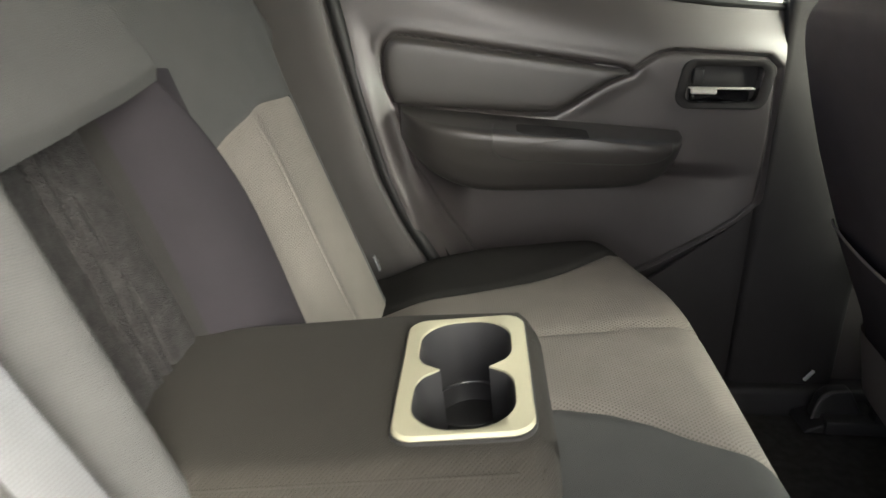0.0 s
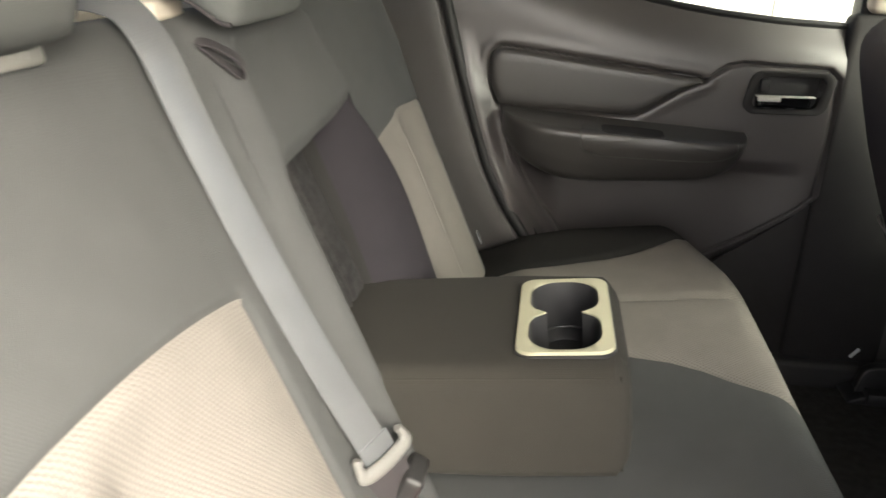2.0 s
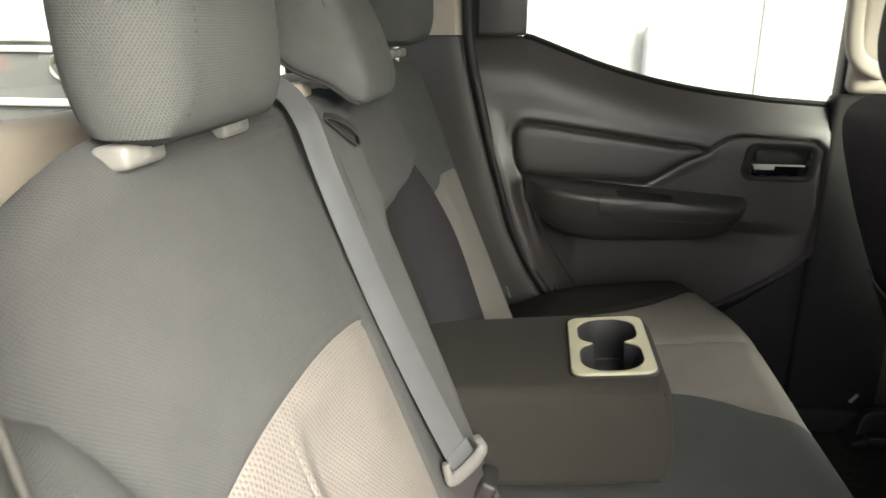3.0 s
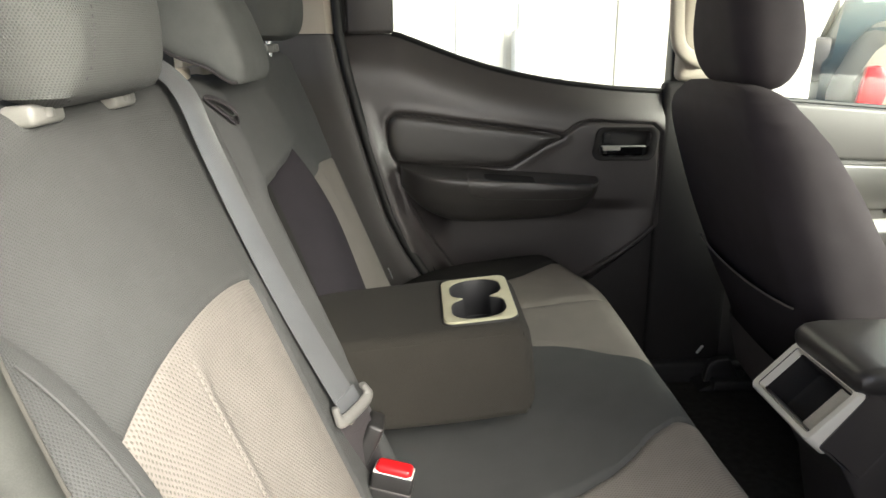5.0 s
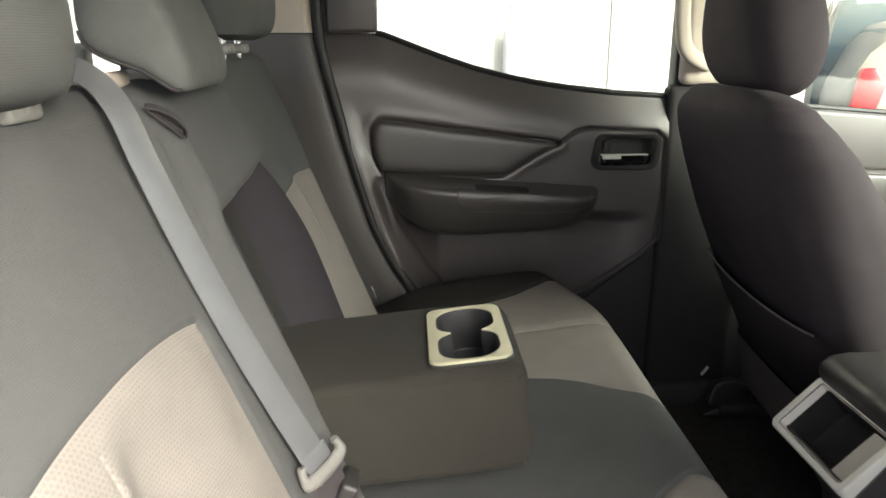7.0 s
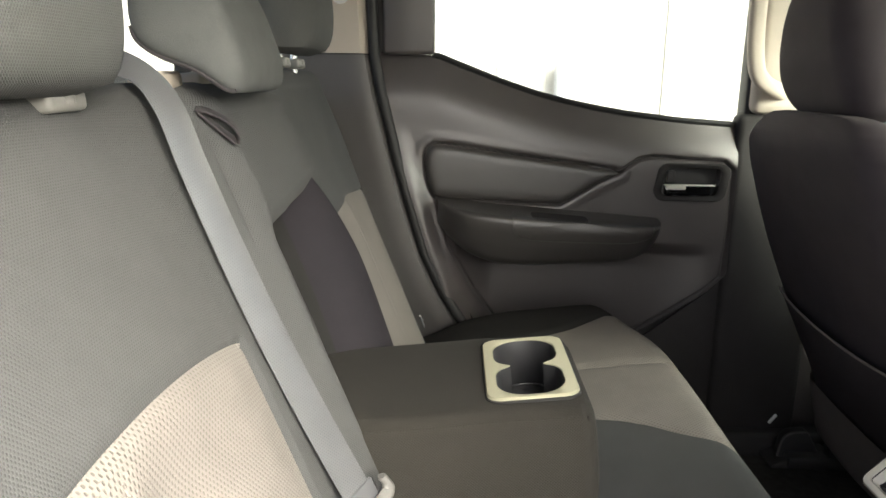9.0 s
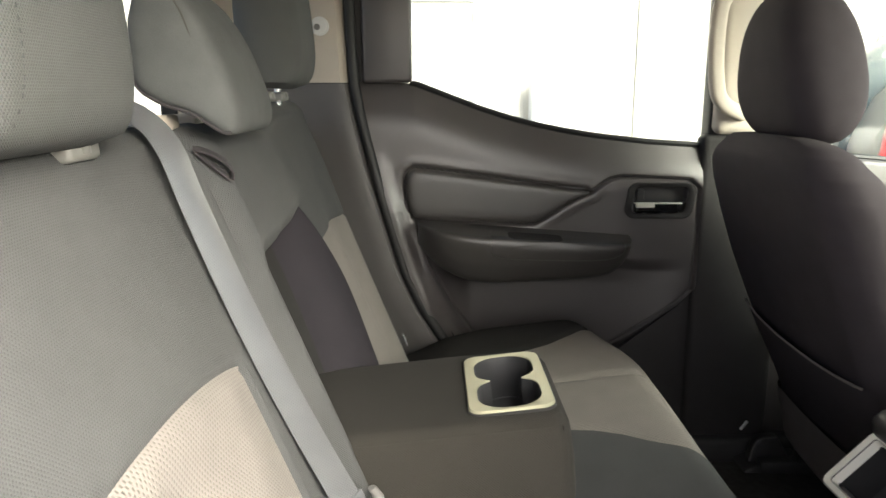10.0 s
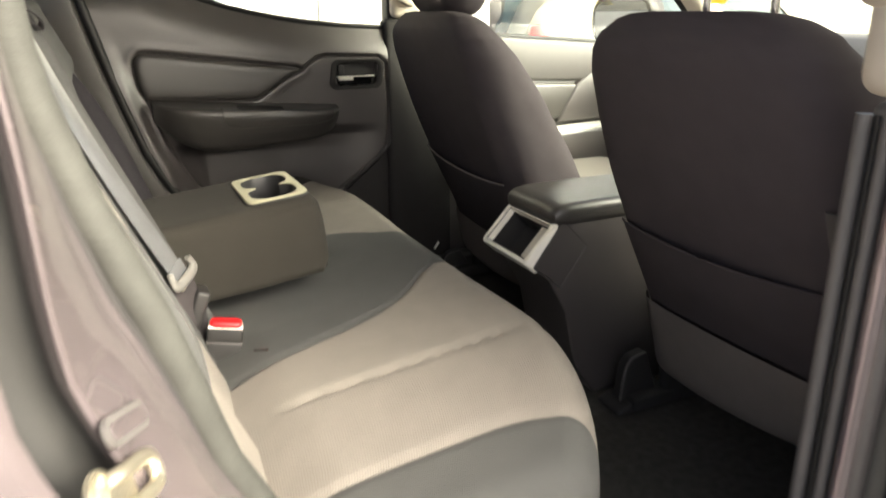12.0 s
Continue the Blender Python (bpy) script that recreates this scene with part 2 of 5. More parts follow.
def sweep(name, path, ring, up=(0, 1, 0), caps=True, up_end=None):
    """Draws a ring (pairs: sideways, up) along a path; up may turn to up_end on the way."""
    rows, up0 = [], Vector(up)
    up1 = Vector(up_end) if up_end else up0
    for i, p in enumerate(path):
        tan = (path[min(i + 1, len(path) - 1)] - path[max(i - 1, 0)]).normalized()
        side = tan.cross(up0.lerp(up1, i / (len(path) - 1))).normalized()
        top = side.cross(tan)
        rows.append([p + side * a + top * b for a, b in ring])
    return face_out(surf(name, rows, closed=True, caps=caps))


def tube(name, path, r, n=10, up=(0, 1, 0)):
    return sweep(name, path, [(r * math.cos(2 * math.pi * k / n), r * math.sin(2 * math.pi * k / n)) for k in range(n)], up)


def smooth(a, b, x):
    t = min(max((x - a) / (b - a), 0.0), 1.0)
    return t * t * (3 - 2 * t)


def table(x, pairs):
    return float(np.interp(x, [p[0] for p in pairs], [p[1] for p in pairs]))


def soft_table(x, pairs, r):
    """A table with its corners rounded over r on each side."""
    return sum(table(x + r * k / 4, pairs) for k in range(-4, 5)) / 9


def stitches(name, path, parent, gap=0.006, size=(0.0035, 0.0009), lift=(0, 0, 0.001)):
    """A row of short thread stitches along a path, one mesh."""
    bm = bmesh.new()
    acc = 0.0
    for a, b in zip(path[:-1], path[1:]):
        acc += (b - a).length
        if acc < gap:
            continue
        acc = 0.0
        m = Matrix.Translation(a + Vector(lift)) @ (b - a).to_track_quat('X', 'Z').to_matrix().to_4x4() @ Matrix.Diagonal((size[0], size[1], size[1], 1))
        bmesh.ops.create_cube(bm, size=1.0, matrix=m)
    ob = part(name, bm, M_THREAD, parent, smooth=False)
    ob["kind"] = "stuff"
    return ob


# ---- cabin shell ----
MID = -0.012        # centre line of the car
SIDE = 0.70         # inner face of the door trims from the centre
FLOOR = 0.05


def c_edge(z):
    """How far forward the rear edge of the door opening stands at a height."""
    return table(z, [(0.05, 0.50), (0.20, 0.40), (0.33, 0.290), (0.40, 0.245), (0.48, 0.208), (0.60, 0.172), (0.68, 0.150), (0.80, 0.121), (0.875, 0.108), (1.0, 0.102), (1.2, 0.10)])


def c_near(z):
    """The same edge on the open side, at the seal."""
    return table(z, [(-0.05, 0.55), (0.05, 0.48), (0.20, 0.38), (0.33, 0.290), (0.40, 0.232), (0.48, 0.195), (0.60, 0.162), (0.68, 0.133), (0.73, 0.119), (0.77, 0.110), (0.82, 0.107), (0.88, 0.105), (1.0, 0.104), (1.2, 0.10)])


def belt(x):
    """Height of the rear door's window line."""
    return table(x, [(0.10, 0.878), (0.233, 0.873), (0.30, 0.848), (0.367, 0.823), (0.43, 0.803), (0.49, 0.788), (0.55, 0.776), (0.614, 0.766), (0.72, 0.754), (0.83, 0.747), (1.0, 0.73)])


tagged(part("floor", rbox(3.2, 1.36, 0.04, 0.004, at=(0.9, MID, FLOOR - 0.02)), M_CARPET), "black cut-pile carpet on the cabin floor", "floor", kind="structure")
ceiling = tagged(part("ceiling", rbox(1.62, 1.36, 0.03, 0.004, at=(0.59, MID, 1.245)), M_CREAM), "beige cloth headliner of the cabin", "ceiling", kind="structure")
# rear wall with window; carpet black paints the dark gap behind the backrest
rear = tagged(part("wall_rear", rbox(0.04, 1.40, 0.73, 0.01, at=(-0.20, MID, 0.415)), M_CARPET), "rear wall panel coloured black to darken the gap behind the seat", "wall", kind="structure")
part("window_sill", slab([(-0.183, 0.735), (-0.183, 0.800), (-0.165, 0.811), (-0.115, 0.818), (-0.100, 0.812), (-0.097, 0.735)], -0.68, 0.66, 0.006), M_CREAM, rear, "beige window sill trim")
window_rear = tagged(new("window_1"), "rear cab window with black rubber frame", "window", kind="structure")
part("pane", rbox(0.004, 1.12, 0.37, 0, at=(-0.215, MID, 0.98)), M_GLASS, window_rear, smooth=False).visible_shadow = False
for zz, nm in ((0.790, "frame"), (1.165, "frame")):
    part(nm, rbox(0.03, 1.16, 0.024, 0.006, at=(-0.21, MID, zz)), M_RUBBER, window_rear)
for yy in (-0.58, 0.56):
    part("frame", rbox(0.03, 0.024, 0.37, 0.006, at=(-0.21, yy, 0.98)), M_RUBBER, window_rear)
for s, yy in ((-1, -0.645), (1, 0.62)):
    part("panel", rbox(0.04, 0.13, 0.40, 0.006, at=(-0.20, yy, 0.98)), M_CREAM, rear)
part("panel", rbox(0.04, 1.40, 0.07, 0.006, at=(-0.20, MID, 1.21)), M_CREAM, rear)


def side_trim(s, name):
    """Rear corner trim of one side: lower grey plastic, upper beige plastic, rubber seal. s: 1 far, -1 near."""
    y0 = MID + s * SIDE
    t = tagged(new(name), "grey plastic corner trim with beige upper part and black door seal", "pillar trim", kind="structure")
    rows = []
    for k in range(40):
        z = 0.06 + (0.872 - 0.06) * k / 39
        e = c_edge(z) if s > 0 else c_near(z) - 0.022
        yt = y0 if s > 0 else y0 + 0.066
        rows.append([(e - 0.30, yt + s * 0.02, z), (e - 0.10, yt + s * 0.012, z), (e - 0.055, yt - s * 0.004, z), (e - 0.030, yt - s * 0.010, z),
                     (e - 0.014, yt - s * 0.008, z), (e - 0.006, yt, z), (e - 0.004, yt + (0.03 if s > 0 else 0.004), z)])
    part("lower_trim", surf("lower_trim", rows), M_TRIM, t)
    rows = []
    for k in range(12):
        z = 0.874 + (1.23 - 0.874) * k / 11
        e = c_edge(z) if s > 0 else c_near(z) - 0.002
        rows.append([(e - 0.32, y0 + s * 0.02, z), (e - 0.10, y0 + s * 0.008, z), (e - 0.055, y0 - s * 0.008, z), (e - 0.02, y0 - s * 0.010, z), (e - 0.006, y0 + s * 0.002, z), (e - 0.004, y0 + s * 0.03, z)] if s > 0 else [(e - 0.32, y0 - 0.02, z), (e - 0.10, y0 + 0.02, z), (e - 0.04, y0 + 0.080, z), (e - 0.008, y0 + 0.093, z), (e + 0.002, y0 + 0.088, z), (e - 0.006, y0 + 0.07, z), (e - 0.02, y0 + 0.02, z)])
    part("upper_trim", surf("upper_trim", rows), M_CREAM, t, "beige upper trim")
    path = [Vector((c_edge(0.06 + k * 0.03) + 0.006, y0 - s * 0.002, 0.06 + k * 0.03)) for k in range(39)]
    if s > 0:
        part("seal", tube("seal", path, 0.011, 10, (0, 1, 0)), M_RUBBER, t, "rubber door seal")
    else:
        path = [Vector((c_near(z) - 0.0145, y0 + 0.066, z)) for z in np.linspace(-0.02, 1.2, 50)]
        part("seal", tube("seal", path, 0.0145, 14, (0, 1, 0)), M_SEALRIB, t, "grey cloth-covered door seal")
        part("seal_lip", tube("seal_lip", [p + Vector((0.007, 0.0135, 0)) for p in path], 0.003, 6), M_SEAL, t)
    if s > 0:
        guide = part("belt_guide", cyl(0.018, 0.014, m=pose(0.052, y0 - 0.016, 0.981, 90, 0, 0), seg=20, bevel=0.004), M_WHITE, t, "pale belt guide")
        part("bolt", cyl(0.006, 0.006, m=pose(0.048, y0 - 0.025, 0.979, 90, 0, 0), seg=10, bevel=0.001), M_SLEEVE, guide)
        part("backing", slab([(-0.22, 0.0), (-0.22, 1.25), (0.13, 1.25), (0.13, 0.86), (0.22, 0.5), (0.45, 0.1), (0.45, 0.0)], y0 + s * 0.034, y0 + s * 0.09), M_BLACK, t)
    return t


side_trim(1, "trim_rear_far")
side_trim(-1, "trim_rear_near")
# painted door jamb on the open side
yj = MID - SIDE


def j_in(z):
    """Inner edge of the painted jamb, beside the seal."""
    return c_near(z) - table(z, [(0.40, 0.014), (0.46, 0.016), (0.52, 0.020), (0.58, 0.025), (0.62, 0.029), (0.66, 0.025), (0.71, 0.021), (0.77, 0.018), (1.2, 0.018)])


def j_out(z):
    """Outer edge of the painted jamb."""
    return table(z, [(-0.05, 0.40), (0.20, 0.290), (0.40, 0.195), (0.50, 0.151), (0.56, 0.128), (0.60, 0.114), (0.625, 0.107), (0.66, 0.1045), (0.73, 0.104), (0.80, 0.101), (1.2, 0.095)])


rows = []
for k in range(90):
    z = -0.05 + 1.25 * k / 89
    a_, b_ = j_in(z), j_out(z)
    row = [(a_ - 0.002, yj + 0.060, z), (a_, yj + 0.055, z)]
    for f in (0.06, 0.16, 0.3, 0.45, 0.6, 0.75, 0.88, 0.96):
        row.append((a_ + (b_ - a_) * f + 0.003 * math.sin(math.pi * f) - 0.003 * math.exp(-((f - 0.12) / 0.05) ** 2), yj + 0.055 - 0.115 * f, z))
    row += [(b_, yj - 0.060, z), (b_ - 0.002, yj - 0.062, z), (b_ - 0.006, yj - 0.058, z), (b_ - 0.012, yj - 0.040, z)]
    rows.append(row)
jamb = tagged(part("door_jamb", surf("door_jamb", rows), M_PAINT), "silver mauve painted door jamb with striker", "door jamb", kind="structure")
zz_ = np.linspace(-0.05, 1.2, 60)
rows = [[(j_out(z) - 0.010, yj - 0.042, z), (j_out(z) - 0.020, yj - 0.046, z), (j_out(z) - 0.030, yj - 0.056, z), (j_out(z) - 0.042, yj - 0.058, z), (j_out(z) - 0.06, yj - 0.06, z)] for z in zz_]
part("weather_strip", surf("weather_strip", rows), M_RUBBER, jamb)
rows = [[(j_out(z) - 0.060, yj - 0.060, z), (j_out(z) - 0.032, yj - 0.088, z), (j_out(z) - 0.022, yj - 0.098, z), (j_out(z) - 0.020, yj - 0.104, z), (j_out(z) - 0.026, yj - 0.110, z), (j_out(z) - 0.05, yj - 0.113, z), (-0.6, yj - 0.113, z)] for z in zz_]
part("quarter_panel", surf("quarter_panel", rows), M_PAINT, jamb, "painted outer cab corner")
path = [Vector((j_in(z) + 0.0005, yj + 0.056, z)) for z in np.linspace(0.0, 1.2, 60)]
part("seam", tube("seam", path, 0.0042, 6), M_BLACK, jamb)
# striker on the jamb
striker = tagged(new("door_striker"), "zinc-plated steel door striker loop on the jamb", "door striker")
sx, sy, sz = 0.114, -0.799, 0.574
jn = Vector((0.924, -0.175, 0.339))                        # out of the jamb
ja = Vector((-0.02, -0.061, 0.023)).normalized()           # along the jamb, outwards
jb = jn.cross(ja).normalized()
jr = Matrix((jn, ja, jb)).transposed().to_4x4()
mst = Matrix.Translation((sx, sy, sz)) @ jr @ Matrix.Scale(0.86, 4)
part("base_plate", cyl(0.019, 0.006, m=mst @ Matrix.Translation((0.001, 0.006, 0)) @ Matrix.Rotation(radians(90), 4, 'Y'), seg=28, bevel=0.0015), M_STEEL, striker)
part("loop_plate", rbox(0.004, 0.030, 0.024, 0.0018, m=mst @ Matrix.Translation((0.006, -0.010, 0.0))), M_STEEL, striker)
loop_path = spline([mst @ Vector(p) for p in ((0.004, 0.004, 0.010), (0.010, -0.004, 0.010), (0.012, -0.014, 0.010), (0.012, -0.044, 0.009), (0.011, -0.053, 0.0), (0.012, -0.044, -0.009), (0.012, -0.014, -0.010), (0.010, -0.004, -0.010), (0.004, 0.004, -0.010))], 5)
part("loop", tube("loop", loop_path, 0.0042, 8, (0.3, 0.2, 1)), M_STEEL, striker)
part("bolt", cyl(0.009, 0.007, m=mst @ Matrix.Translation((0.006, 0.012, 0)) @ Matrix.Rotation(radians(90), 4, 'Y'), seg=6, bevel=0.001), M_STEEL, striker)
plug_m = Matrix.Translation(Vector((0.1195, -0.755, 0.5865)) + jn * 0.0075) @ jr
plug = tagged(new("slot_plug"), "grey oval plug in the painted jamb", "plug")
for (w_, l_), x0_, x1_, mt in (((0.016, 0.060), -0.002, 0.0012, M_TRIM), ((0.009, 0.052), 0.0, 0.0020, M_PAINT)):
    rows = [[plug_m @ Vector((x_, a, b)) for a, b in rounded(l_, w_, w_ * 0.49, 6)] for x_ in (x0_, x1_)]
    part("rim" if mt is M_TRIM else "cap", face_out(surf("plug", rows, closed=True, caps=True)), mt, plug)

# ---- far rear door ----
YD = MID + SIDE + 0.002


def sd_poly(x, y, poly):
    """Signed distance to a polygon, inside negative, for arrays."""
    d, inside = np.full(x.shape, 1e9), np.zeros(x.shape, bool)
    for i in range(len(poly)):
        (ax, ay), (bx_, by) = poly[i], poly[i - 1]
        ex, ey = bx_ - ax, by - ay
        t = np.clip(((x - ax) * ex + (y - ay) * ey) / (ex * ex + ey * ey), 0, 1)
        d = np.minimum(d, np.hypot(x - ax - t * ex, y - ay - t * ey))
        if ay != by:
            inside ^= ((ay > y) != (by > y)) & (x < ex * (y - ay) / ey + ax)
    return np.where(inside, -d, d)


PAD = [(v.x, v.y) for v in spline([(0.214, 0.655, 0), (0.214, 0.680, 0), (0.224, 0.697, 0), (0.250, 0.702, 0), (0.37, 0.686, 0), (0.50, 0.669, 0), (0.590, 0.657, 0)], 4)] + \
      [(v.x, v.y) for v in spline([(0.602, 0.652, 0), (0.560, 0.632, 0), (0.52, 0.608, 0), (0.492, 0.592, 0), (0.470, 0.587, 0), (0.36, 0.591, 0), (0.245, 0.597, 0), (0.228, 0.606, 0), (0.218, 0.630, 0)], 4)]
RIDGE = [(0.602, 0.652), (0.640, 0.678), (0.665, 0.684), (0.81, 0.676), (0.828, 0.66), (0.832, 0.55), (0.828, 0.44), (0.80, 0.41), (0.69, 0.322), (0.62, 0.27)]

RIM = [(0.232, 0.60), (0.262, 0.50), (0.318, 0.39), (0.37, 0.31)]


def line_dist(x, y, pts):
    d = np.full(x.shape, 1e9)
    for (ax, ay), (bx_, by) in zip(pts[:-1], pts[1:]):
        ex, ey = bx_ - ax, by - ay
        t = np.clip(((x - ax) * ex + (y - ay) * ey) / (ex * ex + ey * ey), 0, 1)
        d = np.minimum(d, np.hypot(x - ax - t * ex, y - ay - t * ey))
    return d


def ramp(a, b, x):
    t = np.clip((x - a) / (b - a), 0, 1)
    return t * t * (3 - 2 * t)


def door_h(x, z, bl, ce):
    """How far the rear door's trim stands into the cabin (arrays; bl: window line, ce: rear edge)."""
    h = -0.034 * ramp(0.0, 0.15, z - (bl - 0.13)) ** 2
    d = sd_poly(x, z, PAD)
    h -= 0.009 * np.exp(-(d / 0.0034) ** 2)
    h += 0.003 * ramp(0.0, -0.03, d) + 0.002 * np.exp(-((d - 0.013) / 0.009) ** 2)
    ridge = line_dist(x, z, RIDGE)
    rim = line_dist(x, z, RIM)
    h -= 0.009 * np.exp(-(ridge / 0.0036) ** 2) + 0.006 * np.exp(-(rim / 0.0034) ** 2)
    # the field in front of the ridge lies lower than the shoulder round it
    h -= 0.006 * ramp(0.50, 0.60, x) * ramp(0.006, -0.006, sd_poly(x, z, FIELD))
    # hollow under the armrest, map pocket below it
    h -= 0.062 * ramp(0.510, 0.476, z) * ramp(0.10, 0.18, z) * ramp(0.25, 0.36, x) * ramp(0.83, 0.52, x)
    h -= 0.010 * ramp(0.50, 0.44, z) * ramp(0.27, 0.36, x) * ramp(0.80, 0.56, x)
    h = np.where((np.abs(x - 0.748) < 0.055) & (np.abs(z - 0.634) < 0.0275), -0.036, h)
    h += 0.016 * ramp(0.030, 0.0, x - ce - 0.02) * ramp(0.75, 0.6, z)
    h -= 0.030 * ramp(0.0, -0.006, sd_poly(x, z, LOW))
    return h


LOW = [(0.50, 0.168), (0.62, 0.266), (0.69, 0.318), (0.80, 0.406), (0.832, 0.44), (0.84, 0.47), (0.84, 0.08), (0.50, 0.08)]
FIELD = RIDGE + [(0.40, 0.27), (0.40, 0.58), (0.52, 0.608)]


def door_panel(name, x1, z0, nx, nz):
    f, v = np.meshgrid(np.arange(nx + 1) / nx, np.arange(nz + 1) / nz)
    bl = np.vectorize(belt)
    z = z0 + (bl(0.12 + (x1 - 0.12) * f) - z0) * v
    ce = np.vectorize(c_edge)(z)
    x = ce + 0.014 + (x1 - ce - 0.014) * f
    top = bl(x)
    z = z0 + (top - z0) * v
    y = YD - door_h(x, z, top, ce)
    return surf(name, np.stack([x, y, z], axis=-1).tolist())


door = tagged(new("door_1"), "closed rear door with dark plastic trim and leatherette pad", "car door", kind="structure")
part("trim_panel", door_panel("trim_panel", 0.835, 0.10, 330, 300), M_DOOR, door)
part("door_body", slab([(0.12, 0.05), (0.12, 0.86), (0.26, 0.86), (0.5, 0.77), (0.86, 0.73), (0.86, 0.05)], YD + 0.085, YD + 0.14, 0.004), M_BLACK, door)
part("lower_edge", slab([(0.505, 0.165), (0.62, 0.259), (0.69, 0.311), (0.80, 0.399), (0.829, 0.43), (0.829, 0.085), (0.505, 0.085)], YD + 0.014, YD + 0.024, 0.003), M_MATT, door, "black lower door edge")
# leatherette insert
pad_rows = []
for f in (0.0, 0.5, 0.72, 0.82, 0.88, 0.93, 0.96, 0.985):
    row = []
    for px, pz in PAD:
        cx_ = min(max(px, 0.255), 0.50)
        cz_ = 0.652 - 0.09 * (cx_ - 0.255)
        row.append((cx_ + (px - cx_) * f * 0.985, YD - 0.0035 - 0.0070 * (1 - f ** 9), cz_ + (pz - cz_) * f * 0.975))
    pad_rows.append(row)
part("padded_insert", face_out(surf("padded_insert", pad_rows, closed=True)), M_PAD, door, "black leatherette door pad")


def arm_top(x):
    return 0.594 - 0.075 * (x - 0.25)


def arm_sec(x, q, proud=0.0):
    """A point on the door armrest: q 0 at the wall above, over the ledge and down the face, 1 at the wall below."""
    u = (x - 0.462) / 0.222
    zt = arm_top(x)
    zb = 0.472 + (0.088 * abs(u) ** 3.4 if u < 0 else 0.056 * u ** 7) + 0.012 * u
    dep = 0.098 * max(1 - abs(u) ** (5 if u < 0 else 12), 0.0) ** 0.55
    qs = (0, 0.12, 0.30, 0.36, 0.40, 0.44, 0.50, 0.62, 0.74, 0.80, 0.85, 0.90, 1.0)
    ds = (0, 0.40, 0.90, 0.975, 1.0, 1.0, 0.975, 0.86, 0.70, 0.60, 0.48, 0.32, 0.0)
    hs = (0, 0.03, 0.07, 0.10, 0.15, 0.21, 0.32, 0.60, 0.86, 0.95, 0.99, 1.0, 0.97)
    d, h = float(np.interp(q, qs, ds)), float(np.interp(q, qs, hs))
    nd, nz = (0.1, 1.0) if q < 0.33 else ((0.7, 0.7) if q < 0.42 else (1.0, 0.0))
    return (x, YD - 0.001 - dep * d - proud * nd, zt - (zt - zb) * h + proud * nz)


us = [-math.cos(math.pi * i / 70) for i in range(71)]
part("armrest", face_out(surf("armrest", [[arm_sec(0.462 + 0.222 * u * 0.9995, q) for u in us] for q in np.linspace(0, 0.47, 25)])), M_PAD, door, "moulded plastic armrest ledge")
part("armrest_face", face_out(surf("armrest_face", [[arm_sec(0.462 + 0.222 * u * 0.9995, q) for u in us] for q in np.linspace(0.47, 1, 27)])), M_PAD, door, "black leatherette armrest face")


def arm_patch(name, x0, x1, qa, qb, proud, mat, label=""):
    """A rounded pad over the armrest's edge."""
    rows = []
    xc, xh, qc, qh = (x0 + x1) / 2, (x1 - x0) / 2, (qa + qb) / 2, (qb - qa) / 2
    for g, pr in ((1.0, -0.003), (1.0, proud * 0.6), (0.985, proud), (0.9, proud), (0.7, proud), (0.4, proud), (0.02, proud)):
        row = []
        for k in range(72):
            a = 2 * math.pi * k / 72
            ca, sa = math.cos(a), math.sin(a)
            n_ = (abs(ca) ** 7 + abs(sa) ** 7) ** (-1 / 7)
            row.append(arm_sec(xc + xh * ca * n_ * (1 - (1 - g) * 0.15 / max(xh, 0.05) * 0.3 if g > 0.95 else g), qc + qh * sa * n_ * g, pr))
        rows.append(row)
    return part(name, face_out(surf(name, rows, closed=True)), mat, door, label)


# lighter grey outline paints the lit rim round the handle
arm_patch("pull_lit_rim", 0.3835, 0.656, 0.133, 0.568, 0.0016, M_TRIM)
arm_patch("pull_handle", 0.386, 0.6535, 0.14, 0.558, 0.0026, M_PAD, "recessed pull handle")
# raised black patch paints the dark inside of the hand cup
arm_patch("pull_cup_shade", 0.421, 0.530, 0.165, 0.335, 0.0030, M_MATT)
# inner handle: bezel, cup, chrome lever, lock
hx, hz = 0.745, 0.634
ring_o, ring_i = rounded(0.144, 0.076, 0.021), rounded(0.112, 0.056, 0.012)
hb = []
for ring, dy in ((ring_o, 0.004), (ring_o, -0.0022), (rounded(0.140, 0.072, 0.020), -0.003), (rounded(0.120, 0.064, 0.015), -0.0015), (ring_i, 0.002), (ring_i, 0.024)):
    hb.append([(hx + a + (0.006 if b > 0 else 0), YD + 0.004 + dy, hz + b) for a, b in ring])
handle = part("handle_bezel", face_out(surf("handle_bezel", hb, closed=True)), M_MATT, door)
part("cup", rbox(0.116, 0.004, 0.06, 0.001, at=(hx, YD + 0.024, hz)), M_BLACK, handle)
# pale satin bar and left block paint the highlights of a chrome lever
part("lever", rbox(0.100, 0.012, 0.0026, 0.0012, 3, at=(hx - 0.003, YD - 0.001, hz - 0.005)), M_SATIN, handle, "chrome door lever")
part("lever_highlight", rbox(0.040, 0.010, 0.009, 0.003, 3, at=(hx - 0.030, YD - 0.001, hz - 0.010)), M_SATIN, handle)
part("lever_back", rbox(0.092, 0.010, 0.020, 0.004, 3, at=(hx - 0.004, YD + 0.006, hz - 0.016)), M_GLOSS, handle, "glossy black lever")
part("lock_knob", rbox(0.016, 0.012, 0.024, 0.003, 3, at=(hx - 0.04, YD + 0.006, hz + 0.012)), M_BLACK, handle)
